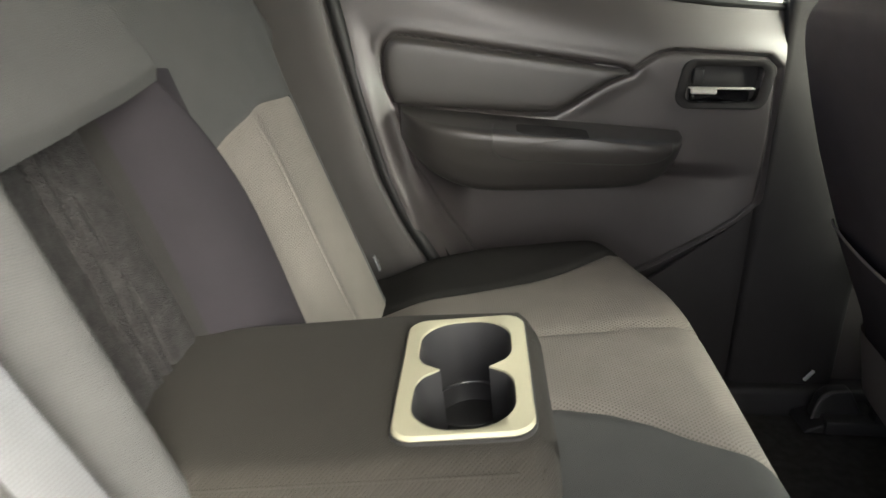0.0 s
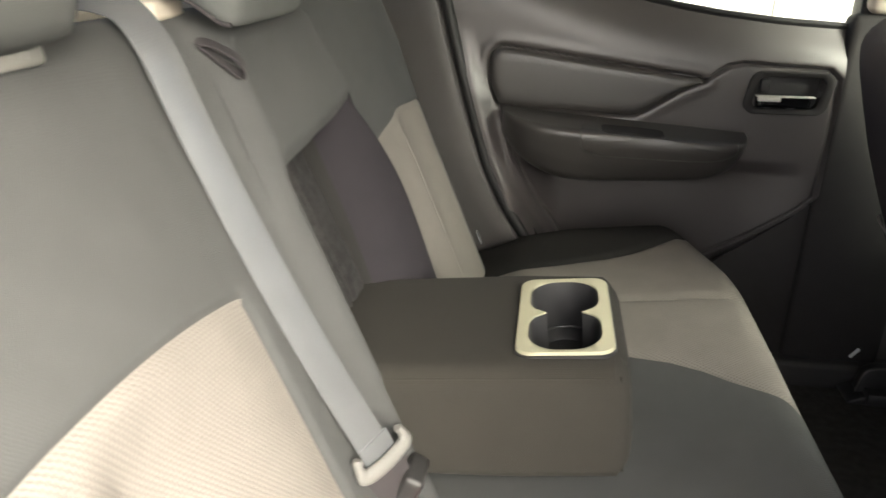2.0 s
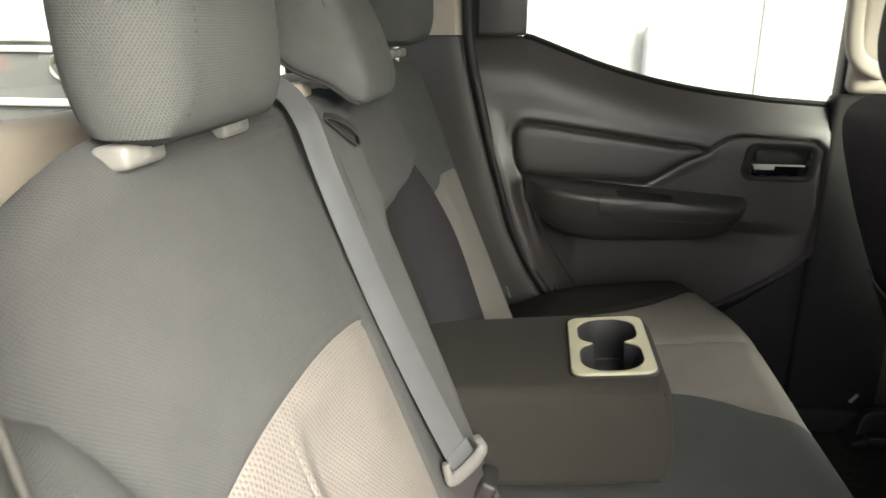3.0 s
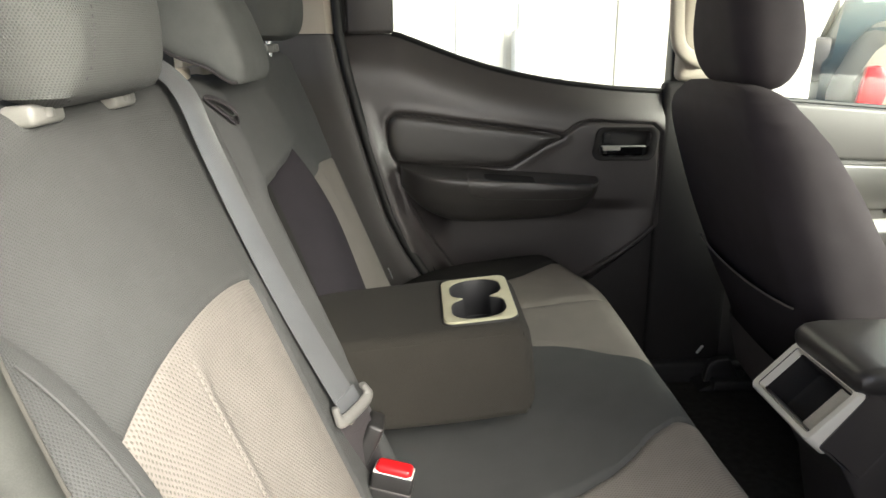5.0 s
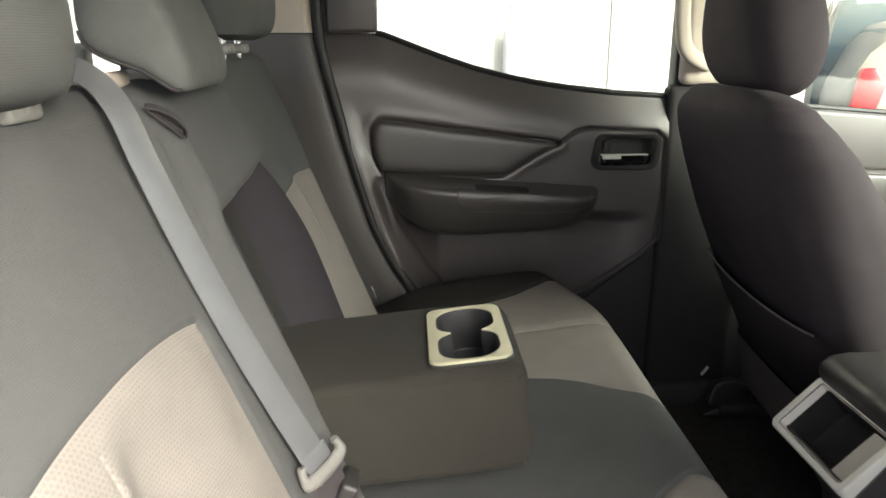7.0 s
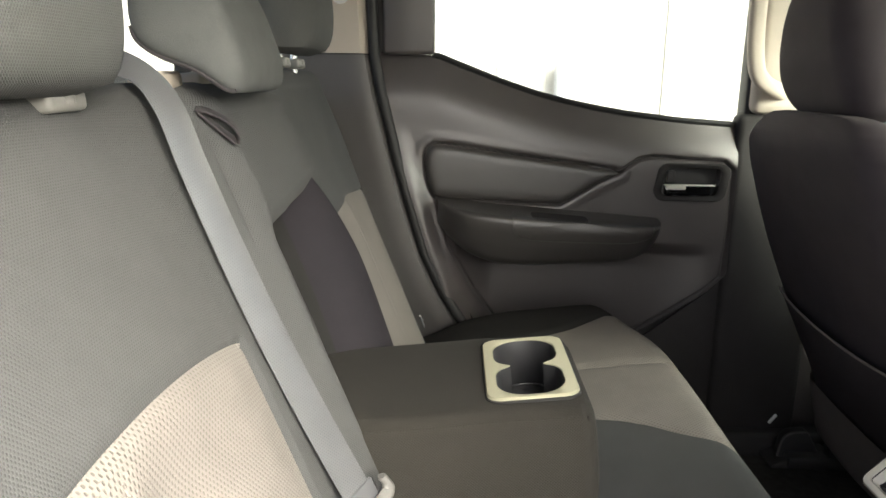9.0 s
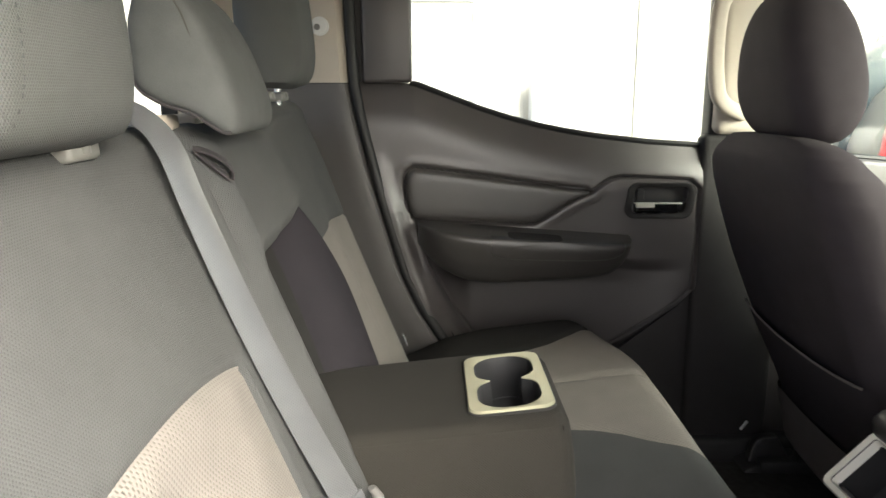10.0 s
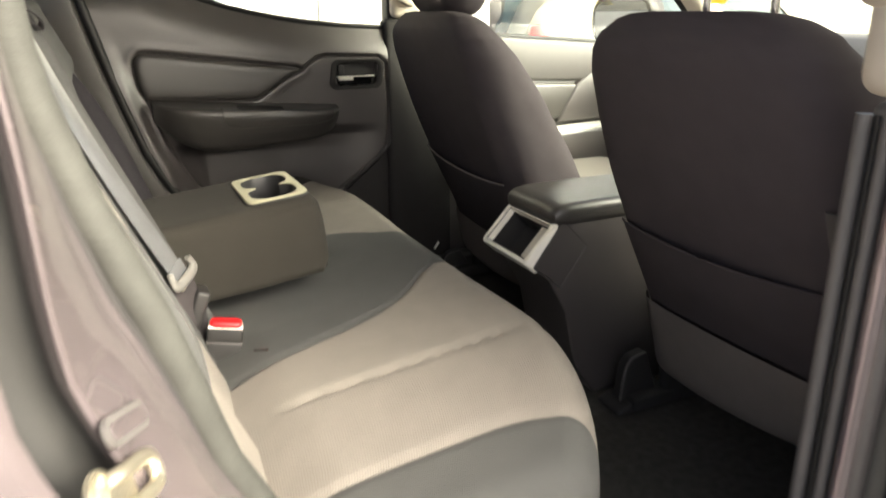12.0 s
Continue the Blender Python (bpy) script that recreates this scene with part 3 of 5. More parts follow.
# window: black frame trim, sill seal, glass
window = tagged(new("window_2"), "closed rear door window with black trim", "window", kind="structure")
sill_path = [Vector((x, YD + 0.030, belt(x) + 0.001)) for x in np.linspace(0.225, 0.86, 40)]
part("window_seal", tube("window_seal", sill_path, 0.006, 8), M_RUBBER, window)
part("window_frame", rbox(0.10, 0.05, 0.36, 0.008, at=(0.180, YD + 0.022, 1.054)), M_DOOR, window, "black frame trim")
part("window_frame", rbox(0.035, 0.05, 0.48, 0.008, at=(0.862, YD + 0.045, 0.98)), M_RUBBER, window)
part("window_frame", rbox(0.80, 0.05, 0.05, 0.008, at=(0.50, YD + 0.03, 1.215)), M_DOOR, window)
pane = part("pane", rbox(0.66, 0.004, 0.50, 0, at=(0.54, YD + 0.045, 0.97)), M_GLASS, window, smooth=False)
pane.visible_shadow = False

# ---- far B pillar and front door ----
pillar = tagged(new("trim_pillar_far"), "beige upper and dark lower centre pillar trim", "pillar trim", kind="structure")
part("upper_trim", rbox(0.09, 0.05, 0.46, 0.018, 4, at=(0.895, YD + 0.022, 1.00)), M_CREAM, pillar, "beige upper trim")
grab = spline([(0.905, YD + 0.004, 1.050), (0.875, YD - 0.026, 1.052), (0.842, YD - 0.036, 1.040), (0.826, YD - 0.040, 1.010), (0.824, YD - 0.041, 0.93), (0.832, YD - 0.040, 0.860), (0.850, YD - 0.036, 0.832), (0.880, YD - 0.024, 0.818), (0.905, YD + 0.004, 0.812)], 6)
part("grab_handle", sweep("grab_handle", grab, rounded(0.030, 0.022, 0.010, 4)), M_CREAM, pillar, "pale beige moulded grab handle")
part("lower_trim", rbox(0.19, 0.05, 0.74, 0.015, 3, at=(0.925, YD + 0.03, 0.40)), M_MATT, pillar)
door_f = tagged(new("door_2"), "closed front door with dark trim and armrest", "car door", kind="structure")
YF = YD + 0.025


part("trim_panel", slab([(0.93, 0.08), (0.93, 0.735), (1.95, 0.655), (1.95, 0.08)], YF, YF + 0.09, 0.012, 3), M_DOOR, door_f)
part("belt_trim", slab([(0.93, 0.605), (0.93, 0.737), (1.95, 0.657), (1.95, 0.56)], YF - 0.012, YF + 0.02, 0.010, 3), M_TRIM, door_f)
part("padded_insert", slab([(1.0, 0.47), (1.0, 0.592), (1.46, 0.572), (1.46, 0.47)], YF - 0.010, YF + 0.01, 0.008, 3), M_PAD, door_f)
part("arch_trim", slab([(1.38, 0.46), (1.45, 0.575), (1.52, 0.62), (1.90, 0.60), (1.90, 0.46)], YF - 0.016, YF + 0.01, 0.010, 3), M_DOOR, door_f)
part("armrest", slab([(1.05, 0.36), (1.05, 0.44), (1.75, 0.455), (1.80, 0.40), (1.6, 0.33)], YF - 0.07, YF + 0.01, 0.018, 3), M_DOOR, door_f)
part("switch_panel", slab([(1.30, 0.436), (1.30, 0.448), (1.70, 0.460), (1.70, 0.448)], YF - 0.066, YF - 0.012, 0.002), M_SATIN, door_f, "silver switch panel")
part("handle", rbox(0.09, 0.02, 0.02, 0.006, at=(1.63, YF - 0.016, 0.56)), M_CHROME, door_f, "chrome door lever")
wf = tagged(new("window_3"), "closed front door window", "window", kind="structure")
part("window_seal", tube("window_seal", [Vector((0.95, YF + 0.02, 0.738)), Vector((1.95, YF + 0.02, 0.660))], 0.007, 8), M_RUBBER, wf)
part("pane", slab([(0.94, 0.73), (0.94, 1.22), (1.42, 1.20), (1.95, 0.66)], YF + 0.03, YF + 0.034), M_GLASS, wf, smooth=False).visible_shadow = False
# A pillar, dash and windscreen
for s, nm in ((1, "trim_front_far"), (-1, "trim_front_near")):
    ap = spline([(1.20, MID + s * 0.655, 1.165), (1.40, MID + s * 0.690, 1.115), (1.55, MID + s * 0.71, 1.056), (1.64, MID + s * 0.712, 1.018), (1.721, MID + s * 0.713, 0.967), (1.867, MID + s * 0.715, 0.844), (2.02, MID + s * 0.715, 0.69)], 6)
    tagged(part(nm, sweep(nm, ap, rounded(0.075, 0.085, 0.028, 4)), M_CREAM), "beige windscreen pillar trim", "pillar trim", kind="structure")
    if s > 0:
        part("frame_strip", tube("frame_strip", [p + Vector((0.0, 0.045, -0.035)) for p in ap], 0.014, 8), M_RUBBER, bpy.data.objects[nm])
dash = tagged(part("dashboard", slab([(1.62, 0.15), (1.60, 0.50), (1.64, 0.66), (1.75, 0.715), (2.02, 0.72), (2.05, 0.15)], -0.70, 0.68, 0.03, 4), M_DOOR), "dark grained plastic dashboard below the windscreen", "dashboard", kind="structure")
wsc = tagged(new("window_4"), "sloping windscreen", "window", kind="structure")
part("pane", slab([(1.36, 1.225), (2.04, 0.70), (2.044, 0.704), (1.364, 1.229)], -0.66, 0.64), M_SCREEN, wsc, smooth=False)
sticker = tagged(part("windscreen_sticker", slab([(-0.02, 0.0), (0.12, 0.0), (0.12, 0.075), (-0.02, 0.075)], 0, 0.001, plane="xy"), plain("yellow_sticker_paper", (0.85, 0.62, 0.05), 0.6, 0.05)), "yellow paper sticker with red bars on the windscreen", "sticker")
sticker.matrix_world = pose(1.80, 0.40, 0.872, 0, 38, 90)
for k in range(3):
    part("red_bar", rbox(0.045, 0.006, 0.001, 0, at=(0.08, 0.022 + 0.014 * k, 0.0018)), M_RED, sticker, smooth=False)

# near front side: pillar and closed door
pn = tagged(new("trim_pillar_near"), "centre pillar with beige upper trim, dark lower trim and seals", "pillar trim", kind="structure")
YN = MID - SIDE
part("upper_trim", rbox(0.11, 0.06, 0.50, 0.022, 4, at=(0.822, YN - 0.002, 0.965)), M_CREAM, pn, "beige upper trim")
part("belt_guide", rbox(0.08, 0.06, 0.11, 0.028, 4, at=(0.79, YN + 0.012, 0.845)), M_CREAM, pn, "beige belt guide cover")
part("lower_trim", slab([(0.784, 0.0), (0.786, 0.3), (0.784, 0.712), (0.93, 0.712), (0.93, 0.0)], YN - 0.03, YN + 0.018, 0.014, 4), M_TRIM, pn)
part("shoulder_trim", rbox(0.02, 0.03, 0.6, 0.008, 3, at=(0.786, YN - 0.032, 0.40)), M_DOOR, pn)
for yy, rr, mt, nm in ((-0.696, 0.008, M_TRIM, "rib"), (-0.710, 0.0025, M_RUBBER, "seal_lip"), (-0.721, 0.0070, M_TRIM, "inner_rib"), (-0.741, 0.010, M_PAINT, "painted_edge")):
    part(nm, tube(nm, [Vector((0.780, yy, z)) for z in np.linspace(-0.05, 0.70, 12)], rr, 10), mt, pn)
part("seal", tube("seal", [Vector((0.806, YN - 0.045, z)) for z in np.linspace(-0.05, 1.2, 20)], 0.013, 10), M_SEAL, pn, "rubber door seal")
part("seam", tube("seam", [Vector((0.812, YN - 0.066, z)) for z in np.linspace(-0.05, 1.2, 20)], 0.008, 8), M_BLACK, pn)
part("painted_pillar", slab([(0.815, -0.1), (0.815, 1.2), (0.95, 1.2), (0.95, -0.1)], YN - 0.13, YN - 0.066, 0.010, 3), M_PAINT, pn, "silver mauve painted pillar")
door_n = tagged(part("door_3", slab([(0.93, 0.0), (0.93, 0.735), (1.95, 0.655), (1.95, 0.0)], YN - 0.12, YN - 0.03, 0.01), M_DOOR), "closed front door on the driver's side", "car door", kind="structure")
part("window_rail", rbox(0.9, 0.04, 0.05, 0.008, at=(1.2, YN - 0.06, 1.20)), M_DOOR, door_n)
pn.location.x = -0.014
# pane out of view, added with a tint to dim sun from this side
wn_ = tagged(new("window_5"), "unseen closed window of the driver's door, tinted to dim the sun", "window", kind="structure")
part("pane", slab([(0.94, 0.73), (0.94, 1.22), (1.42, 1.20), (1.95, 0.66)], YN - 0.074, YN - 0.070), M_TINT, wn_, smooth=False)
# the open rear door beside the doorway, out of view, added to block low light
open_door = tagged(new("door_4"), "unseen open rear door with dark trim and painted skin, blocks low light", "car door", kind="structure")
od = pose(0.90, -0.845, 0.0, 0, 0, 180 + 82)
for nm, y0_, y1_, mt in (("trim_panel", -0.055, -0.005, M_DOOR), ("skin", 0.0, 0.05, M_PAINT)):
    part(nm, slab([(0.02, -0.10), (0.02, 0.75), (0.40, 0.79), (0.70, 0.87), (0.74, 0.80), (0.62, 0.45), (0.45, 0.10), (0.36, -0.10)], y0_, y1_, 0.012, 3), mt, open_door)
part("armrest", slab([(0.22, 0.48), (0.20, 0.57), (0.62, 0.59), (0.58, 0.48)], -0.12, -0.05, 0.02, 3), M_DOOR, open_door)
part("window_frame", sweep("window_frame", spline([(0.04, 0.02, 0.76), (0.05, 0.02, 1.0), (0.10, 0.03, 1.20), (0.35, 0.03, 1.235), (0.64, 0.03, 1.21), (0.69, 0.02, 1.05), (0.69, 0.02, 0.87)], 6), rounded(0.05, 0.03, 0.01, 3)), M_RUBBER, open_door)
open_door.matrix_world = od
sill = tagged(part("door_sill", slab([(0.2, -0.12), (0.2, 0.052), (0.93, 0.052), (0.93, -0.12)], YN - 0.10, YN + 0.02, 0.012, 3), M_BLACK), "black plastic door sill of the open doorway", "sill", kind="structure")
tagged(part("door_sill_far", slab([(0.2, -0.12), (0.2, 0.10), (1.95, 0.10), (1.95, -0.12)], YD - 0.02, YD + 0.10, 0.012, 3), M_BLACK), "black plastic sill below the closed doors", "sill", kind="structure")
# rails out of view, added to keep high light off the cushions
for yy, nm in ((YN - 0.015, "roof_rail_near"), (YD + 0.085, "roof_rail_far")):
    rail = tagged(part(nm, slab([(-0.22, 1.13), (-0.22, 1.262), (1.36, 1.262), (1.30, 1.15), (0.95, 1.135)], yy - 0.045, yy + 0.045, 0.02, 3), M_PAINT), "unseen painted roof rail above the side doors, cuts high light", "roof rail", kind="structure")
    part("headliner_edge", slab([(-0.20, 1.125), (-0.20, 1.235), (1.34, 1.235), (1.28, 1.14), (0.95, 1.127)], yy + (0.046 if yy < 0 else -0.062), yy + (0.062 if yy < 0 else -0.046), 0.006), M_CREAM, rail, "beige inner edge")
tagged(part("roof", rbox(1.68, 1.44, 0.03, 0.01, at=(0.56, MID, 1.28)), M_PAINT), "painted roof of the cab", "roof", kind="structure")
tagged(part("wall_front", rbox(0.05, 1.42, 0.75, 0.01, at=(2.08, MID, 0.33)), M_BLACK), "firewall in front of the dashboard", "wall", kind="structure")
# ---- rear bench ----
CS, CN = 0.345, 0.380     # far and near seat centres from the middle
CB = 0.3625               # centre of the far light panel on the backrest
PW, PN = 0.1505, 0.182    # half widths of the light panels on the backrest
RW, RN = 0.100, 0.081          # far and near side of the armrest recess from the middle
Z_REC = 0.698       # top of the recess


def arch(y, drop=0.012):
    """Top of the light backrest panel, y from the panel's centre."""
    return 0.654 - (0.034 * (-y / PW) ** 2.4 if y < 0 else drop * (y / PW) ** 2)


def arch_far(y):
    """The same for the far panel, which is flatter."""
    return soft_table(y, [(-0.20, 0.618), (-0.150, 0.629), (-0.11, 0.635), (-0.03, 0.644), (0.05, 0.647), (0.15, 0.640), (0.2, 0.636)], 0.025)


def back_pt(y, s, side, lining=False):
    """A point on the backrest's face: y from the car's middle line, s 0 at the foot, 1 over the top."""
    if s < 0.86:
        z = 0.335 + (0.798 - 0.335) * s / 0.86
        x = 0.110 - 0.40 * (z - 0.63)
    else:
        a = radians(112) * (s - 0.86) / 0.14
        r = 0.030
        x0, z0 = 0.110 - 0.40 * (0.798 - 0.63), 0.798
        x, z = x0 - r * (1 - math.cos(a)), z0 + r * math.sin(a) * 0.9
        if s > 0.97:
            x -= (s - 0.97) * 0.8
            z -= (s - 0.97) * 1.6
    if y > 0:
        # the middle column stands proud and is wider beside the recess, its edge turns in to the recess
        yc = soft_table(z, [(0.55, 0.186), (0.60, 0.184), (0.63, 0.178), (0.68, 0.160), (0.71, 0.144), (0.75, 0.124), (0.78, 0.105), (0.85, 0.090)], 0.02)
        x += (0.031 + 0.005 * smooth(0.0, 0.08, y) - 0.010 * smooth(0.62, 0.42, z)) * smooth(yc + 0.030, yc - 0.012, y) * smooth(0.85, 0.80, z)
        u = min(max((0.178 - y) / 0.078, 0.0), 1.0)
        if lining:
            x -= 0.070 * (1 - math.sqrt(1 - 0.97 * u * u)) + 0.0015 * smooth(0.205, 0.18, y)
        else:
            x -= 0.020 * smooth(0.178, 0.125, y) * smooth(rec_top(y) + 0.020, rec_top(y) - 0.015, z)
        # light panel: inner half rises to the seam, outer half falls off behind it
        sm, za = y - CS, arch_far(min(max(y - CB, -PW), PW))
        low = smooth(za + 0.05, za - 0.07, z)
        x += (0.012 * smooth(-0.085, -0.004, sm) - 0.013 * smooth(-0.002, 0.050, sm) - 0.002 * math.exp(-(sm / 0.003) ** 2)) * low
        x += 0.006 * smooth(0.06, 0.14, sm) * smooth(0.82, 0.70, z)
        if abs(y - CB) < PW + 0.02:
            x -= 0.0012 * math.exp(-((abs(y - CB) - PW) / 0.0035) ** 2) * smooth(za + 0.008, za - 0.008, z)
            x -= 0.003 * math.exp(-((z - za) / 0.0035) ** 2)
        x -= 0.075 * smooth(0.510, 0.66, y) * (0.40 + 0.60 * smooth(0.74, 0.62, z))
    else:
        ys = y + CN
        x += 0.012 * max(0.0, 1 - (ys / 0.17) ** 2) * smooth(0.80, 0.60, z)
        x += 0.031 * smooth(0.138, 0.088, abs(y)) * smooth(0.85, 0.80, z)
        if z < Z_REC + 0.02:
            x -= 0.020 * math.exp(-max(abs(y) - RN, 0) / 0.008) * smooth(Z_REC + 0.02, Z_REC - 0.015, z)
        za = arch(ys * PW / PN, 0.026)
        if abs(ys) < PN + 0.02:
            sm = ys + 0.036
            x -= (0.014 * smooth(-0.003, 0.036, sm) * smooth(0.19, 0.04, sm) + 0.0025 * math.exp(-(sm / 0.0035) ** 2)) * smooth(za - 0.002, za - 0.060, z) + 0.006 * math.exp(-((abs(ys) - PN) / 0.004) ** 2) * smooth(za + 0.008, za - 0.008, z)
        if abs(ys) < PN:
            x -= 0.004 * math.exp(-((z - za) / 0.004) ** 2)
        x -= 0.004 * math.exp(-((abs(y) - 0.112) / 0.003) ** 2) * smooth(0.66, 0.70, z) * smooth(0.80, 0.76, z)
        x -= 0.03 * smooth(0.60, 0.68, abs(y))
    if y > 0:
        z += (0.016 * smooth(0.12, 0.22, y) - 0.045 * smooth(0.50, 0.68, y)) * smooth(0.66, 0.80, z)
    else:
        z -= (0.034 * smooth(0.44, 0.64, -y) + 0.020 * smooth(0.41, 0.54, -y)) * smooth(0.64, 0.80, z)
    return Vector((x, MID + y, z))


def rec_top(y):
    """Height of the recess's upper edge."""
    return Z_REC + soft_table(y, [(-0.12, -0.008), (-0.081, -0.0065), (0.0, 0.001), (0.10, 0.011), (0.150, 0.017), (0.178, 0.016), (0.24, 0.006)], 0.025)


def s_of(z):
    return 0.86 * (z - 0.335) / (0.798 - 0.335)


def back_sheet(name, y0, y1, s0, s1, n, m, side, lining=False):
    rows = []
    for i in range(m + 1):
        row = []
        for j in range(n + 1):
            y = y0 + (y1 - y0) * j / n
            a = s0(y) if callable(s0) else s0
            b = s1(y) if callable(s1) else s1
            row.append(back_pt(y, a + (b - a) * i / m, side, lining))
        rows.append(row)
    return surf(name, rows)


bench = thing("rear_bench_seat", "charcoal cloth rear bench with beige perforated centre panels, armrest folded down", "car seat")
for side in (-1, 1):
    c, pw = (CB, PW) if side > 0 else (-CN, PN)
    cut = (lambda y: s_of(arch_far(y - CB))) if side > 0 else (lambda y: s_of(arch((y + CN) * PW / PN, 0.026)))
    part("backrest_insert", back_sheet("backrest_insert", c - pw, c + pw, 0.0, cut, 180, 60, side), M_BEIGE, bench, "beige perforated cloth panel")
    part("backrest_cover", back_sheet("backrest_cover", c - pw, c + pw, cut, 1.0, 90, 60, side), M_CHAR, bench)
    part("backrest_side", back_sheet("backrest_side", c + side * pw, side * 0.68, 0.0, 1.0, 24, 70, side), M_CHAR, bench)
    if side > 0:
        part("backrest_side", back_sheet("backrest_side", c - pw, RW, 0.0, lambda y: s_of(rec_top(y)), 60, 70, side, True), M_LINING, bench, "dark lining cloth beside the recess")
        part("backrest_side", back_sheet("backrest_side", c - pw, RW, lambda y: s_of(rec_top(y)), 1.0, 60, 40, side), M_CHAR, bench)
    else:
        part("backrest_side", back_sheet("backrest_side", c + pw, -RN, 0.0, 1.0, 34, 90, side), M_CHAR, bench)
part("backrest_centre", back_sheet("backrest_centre", -RN, RW, lambda y: s_of(rec_top(y)), 1.0, 44, 40, -1), M_CHAR, bench)
for side in (-1, 1):
    line = []
    for k in range(40):
        z = (0.605 if side > 0 else 0.640) - 0.235 * k / 39
        y = CS if side > 0 else -CN - 0.036
        line.append(back_pt(y + 0.0008, s_of(z), side) + Vector((0.0003, 0, 0)))
    part("panel_seam", tube("panel_seam", line, 0.0007, 6), M_BEIGE, bench, "sunk seam down the light panel")
# recess for the armrest: felt back, rounded lip, smooth cheeks
lip = []
for k in range(7):
    a = radians(100 * k / 6)
    row = []
    for j in range(51):
        y = -RN - 0.004 + (0.160 + RN + 0.004) * j / 50
        p = back_pt(y, s_of(rec_top(y)), -1)
        far = smooth(RW - 0.03, RW, y)
        back = 0.060 * (1 - far) + far * (p.x - back_pt(max(y, RW), s_of(rec_top(y)), -1, True).x + 0.003)
        row.append((p.x - back * math.sin(a * 0.9), p.y, p.z - 0.005 * smooth(0.178, 0.100, y) * (1 - math.cos(a))))
    lip.append(row)
part("recess_lip", surf("recess_lip", lip), M_CHAR, bench)
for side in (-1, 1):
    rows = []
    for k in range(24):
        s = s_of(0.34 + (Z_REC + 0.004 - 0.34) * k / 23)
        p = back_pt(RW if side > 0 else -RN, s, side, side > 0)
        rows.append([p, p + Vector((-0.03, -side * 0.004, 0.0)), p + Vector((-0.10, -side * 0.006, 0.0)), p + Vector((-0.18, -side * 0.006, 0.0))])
    part("recess_cheek", surf("recess_cheek", rows), M_SHADE_CLOTH, bench, "smooth recess side, coloured dark for shade")
bx = lambda z: 0.066 - 0.40 * (z - 0.63)
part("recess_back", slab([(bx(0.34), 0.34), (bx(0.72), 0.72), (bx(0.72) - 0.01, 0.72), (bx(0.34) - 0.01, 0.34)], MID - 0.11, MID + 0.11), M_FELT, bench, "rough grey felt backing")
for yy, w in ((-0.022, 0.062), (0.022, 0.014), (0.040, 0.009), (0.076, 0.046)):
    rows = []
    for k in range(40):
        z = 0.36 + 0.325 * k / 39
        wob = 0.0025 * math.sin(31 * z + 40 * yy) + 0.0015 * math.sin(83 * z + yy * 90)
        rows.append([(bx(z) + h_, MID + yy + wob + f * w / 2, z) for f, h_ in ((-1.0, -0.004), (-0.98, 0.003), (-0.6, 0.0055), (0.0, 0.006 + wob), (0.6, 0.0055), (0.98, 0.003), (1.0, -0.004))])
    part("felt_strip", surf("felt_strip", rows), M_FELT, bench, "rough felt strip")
part("backrest_core", slab([(0.13, 0.34), (-0.002, 0.765), (-0.05, 0.775), (-0.075, 0.755), (-0.04, 0.34)], MID - 0.65, MID - RN - 0.015, 0.01), M_CHAR, bench)
part("backrest_core", slab([(0.13, 0.34), (-0.002, 0.765), (-0.05, 0.775), (-0.075, 0.755), (-0.04, 0.34)], MID + RW + 0.015, MID + 0.65, 0.01), M_CHAR, bench)


def bolster(side):
    """Padded side wing between backrest and door."""
    rows = []
    for k in range(26):
        f = k / 25
        z = 0.33 + (0.740 - 0.33) * f
        r = (1 - max(0, (f - 0.66) / 0.34) ** 2.4) ** 0.5 if f < 1 else 0.02
        xb = 0.110 - 0.40 * (z - 0.63)
        row = []
        for j in range(19):
            a = math.pi * j / 18
            w = 0.060 * (0.35 + 0.65 * r)
            row.append((xb - 0.02 + ((0.060 if side < 0 else 0.055) * r * (0.10 + 0.90 * smooth(0.38, 0.58, z))) * math.sin(a) ** 0.8, MID + side * (0.590 - w * math.cos(a)), z))
        rows.append(row)
    return face_out(surf("side_bolster", rows))


part("side_bolster", bolster(-1), M_CHAR, bench)
b_path = []
for k in range(120):
    z = 0.36 + (0.725 - 0.36) * k / 119
    b_path.append(Vector((0.110 - 0.40 * (z - 0.63) - 0.019 + 0.060 * (1 - min(0.999, max(0, ((z - 0.33) / 0.410 - 0.66) / 0.34) ** 2.4)) ** 0.5 * 0.985 * (0.10 + 0.90 * smooth(0.38, 0.58, z)), MID - 0.580, z)))
part("bolster_seam", tube("bolster_seam", [p + Vector((0.0004, 0, 0)) for p in b_path if p.z > 0.50][:-3], 0.0009, 6), M_THREAD, bench)


# cushion
def x_front(y):
    return 0.648 - 0.95 * max(0.0, y - 0.38) ** 2 - 1.25 * max(0.0, -y - 0.33) ** 2


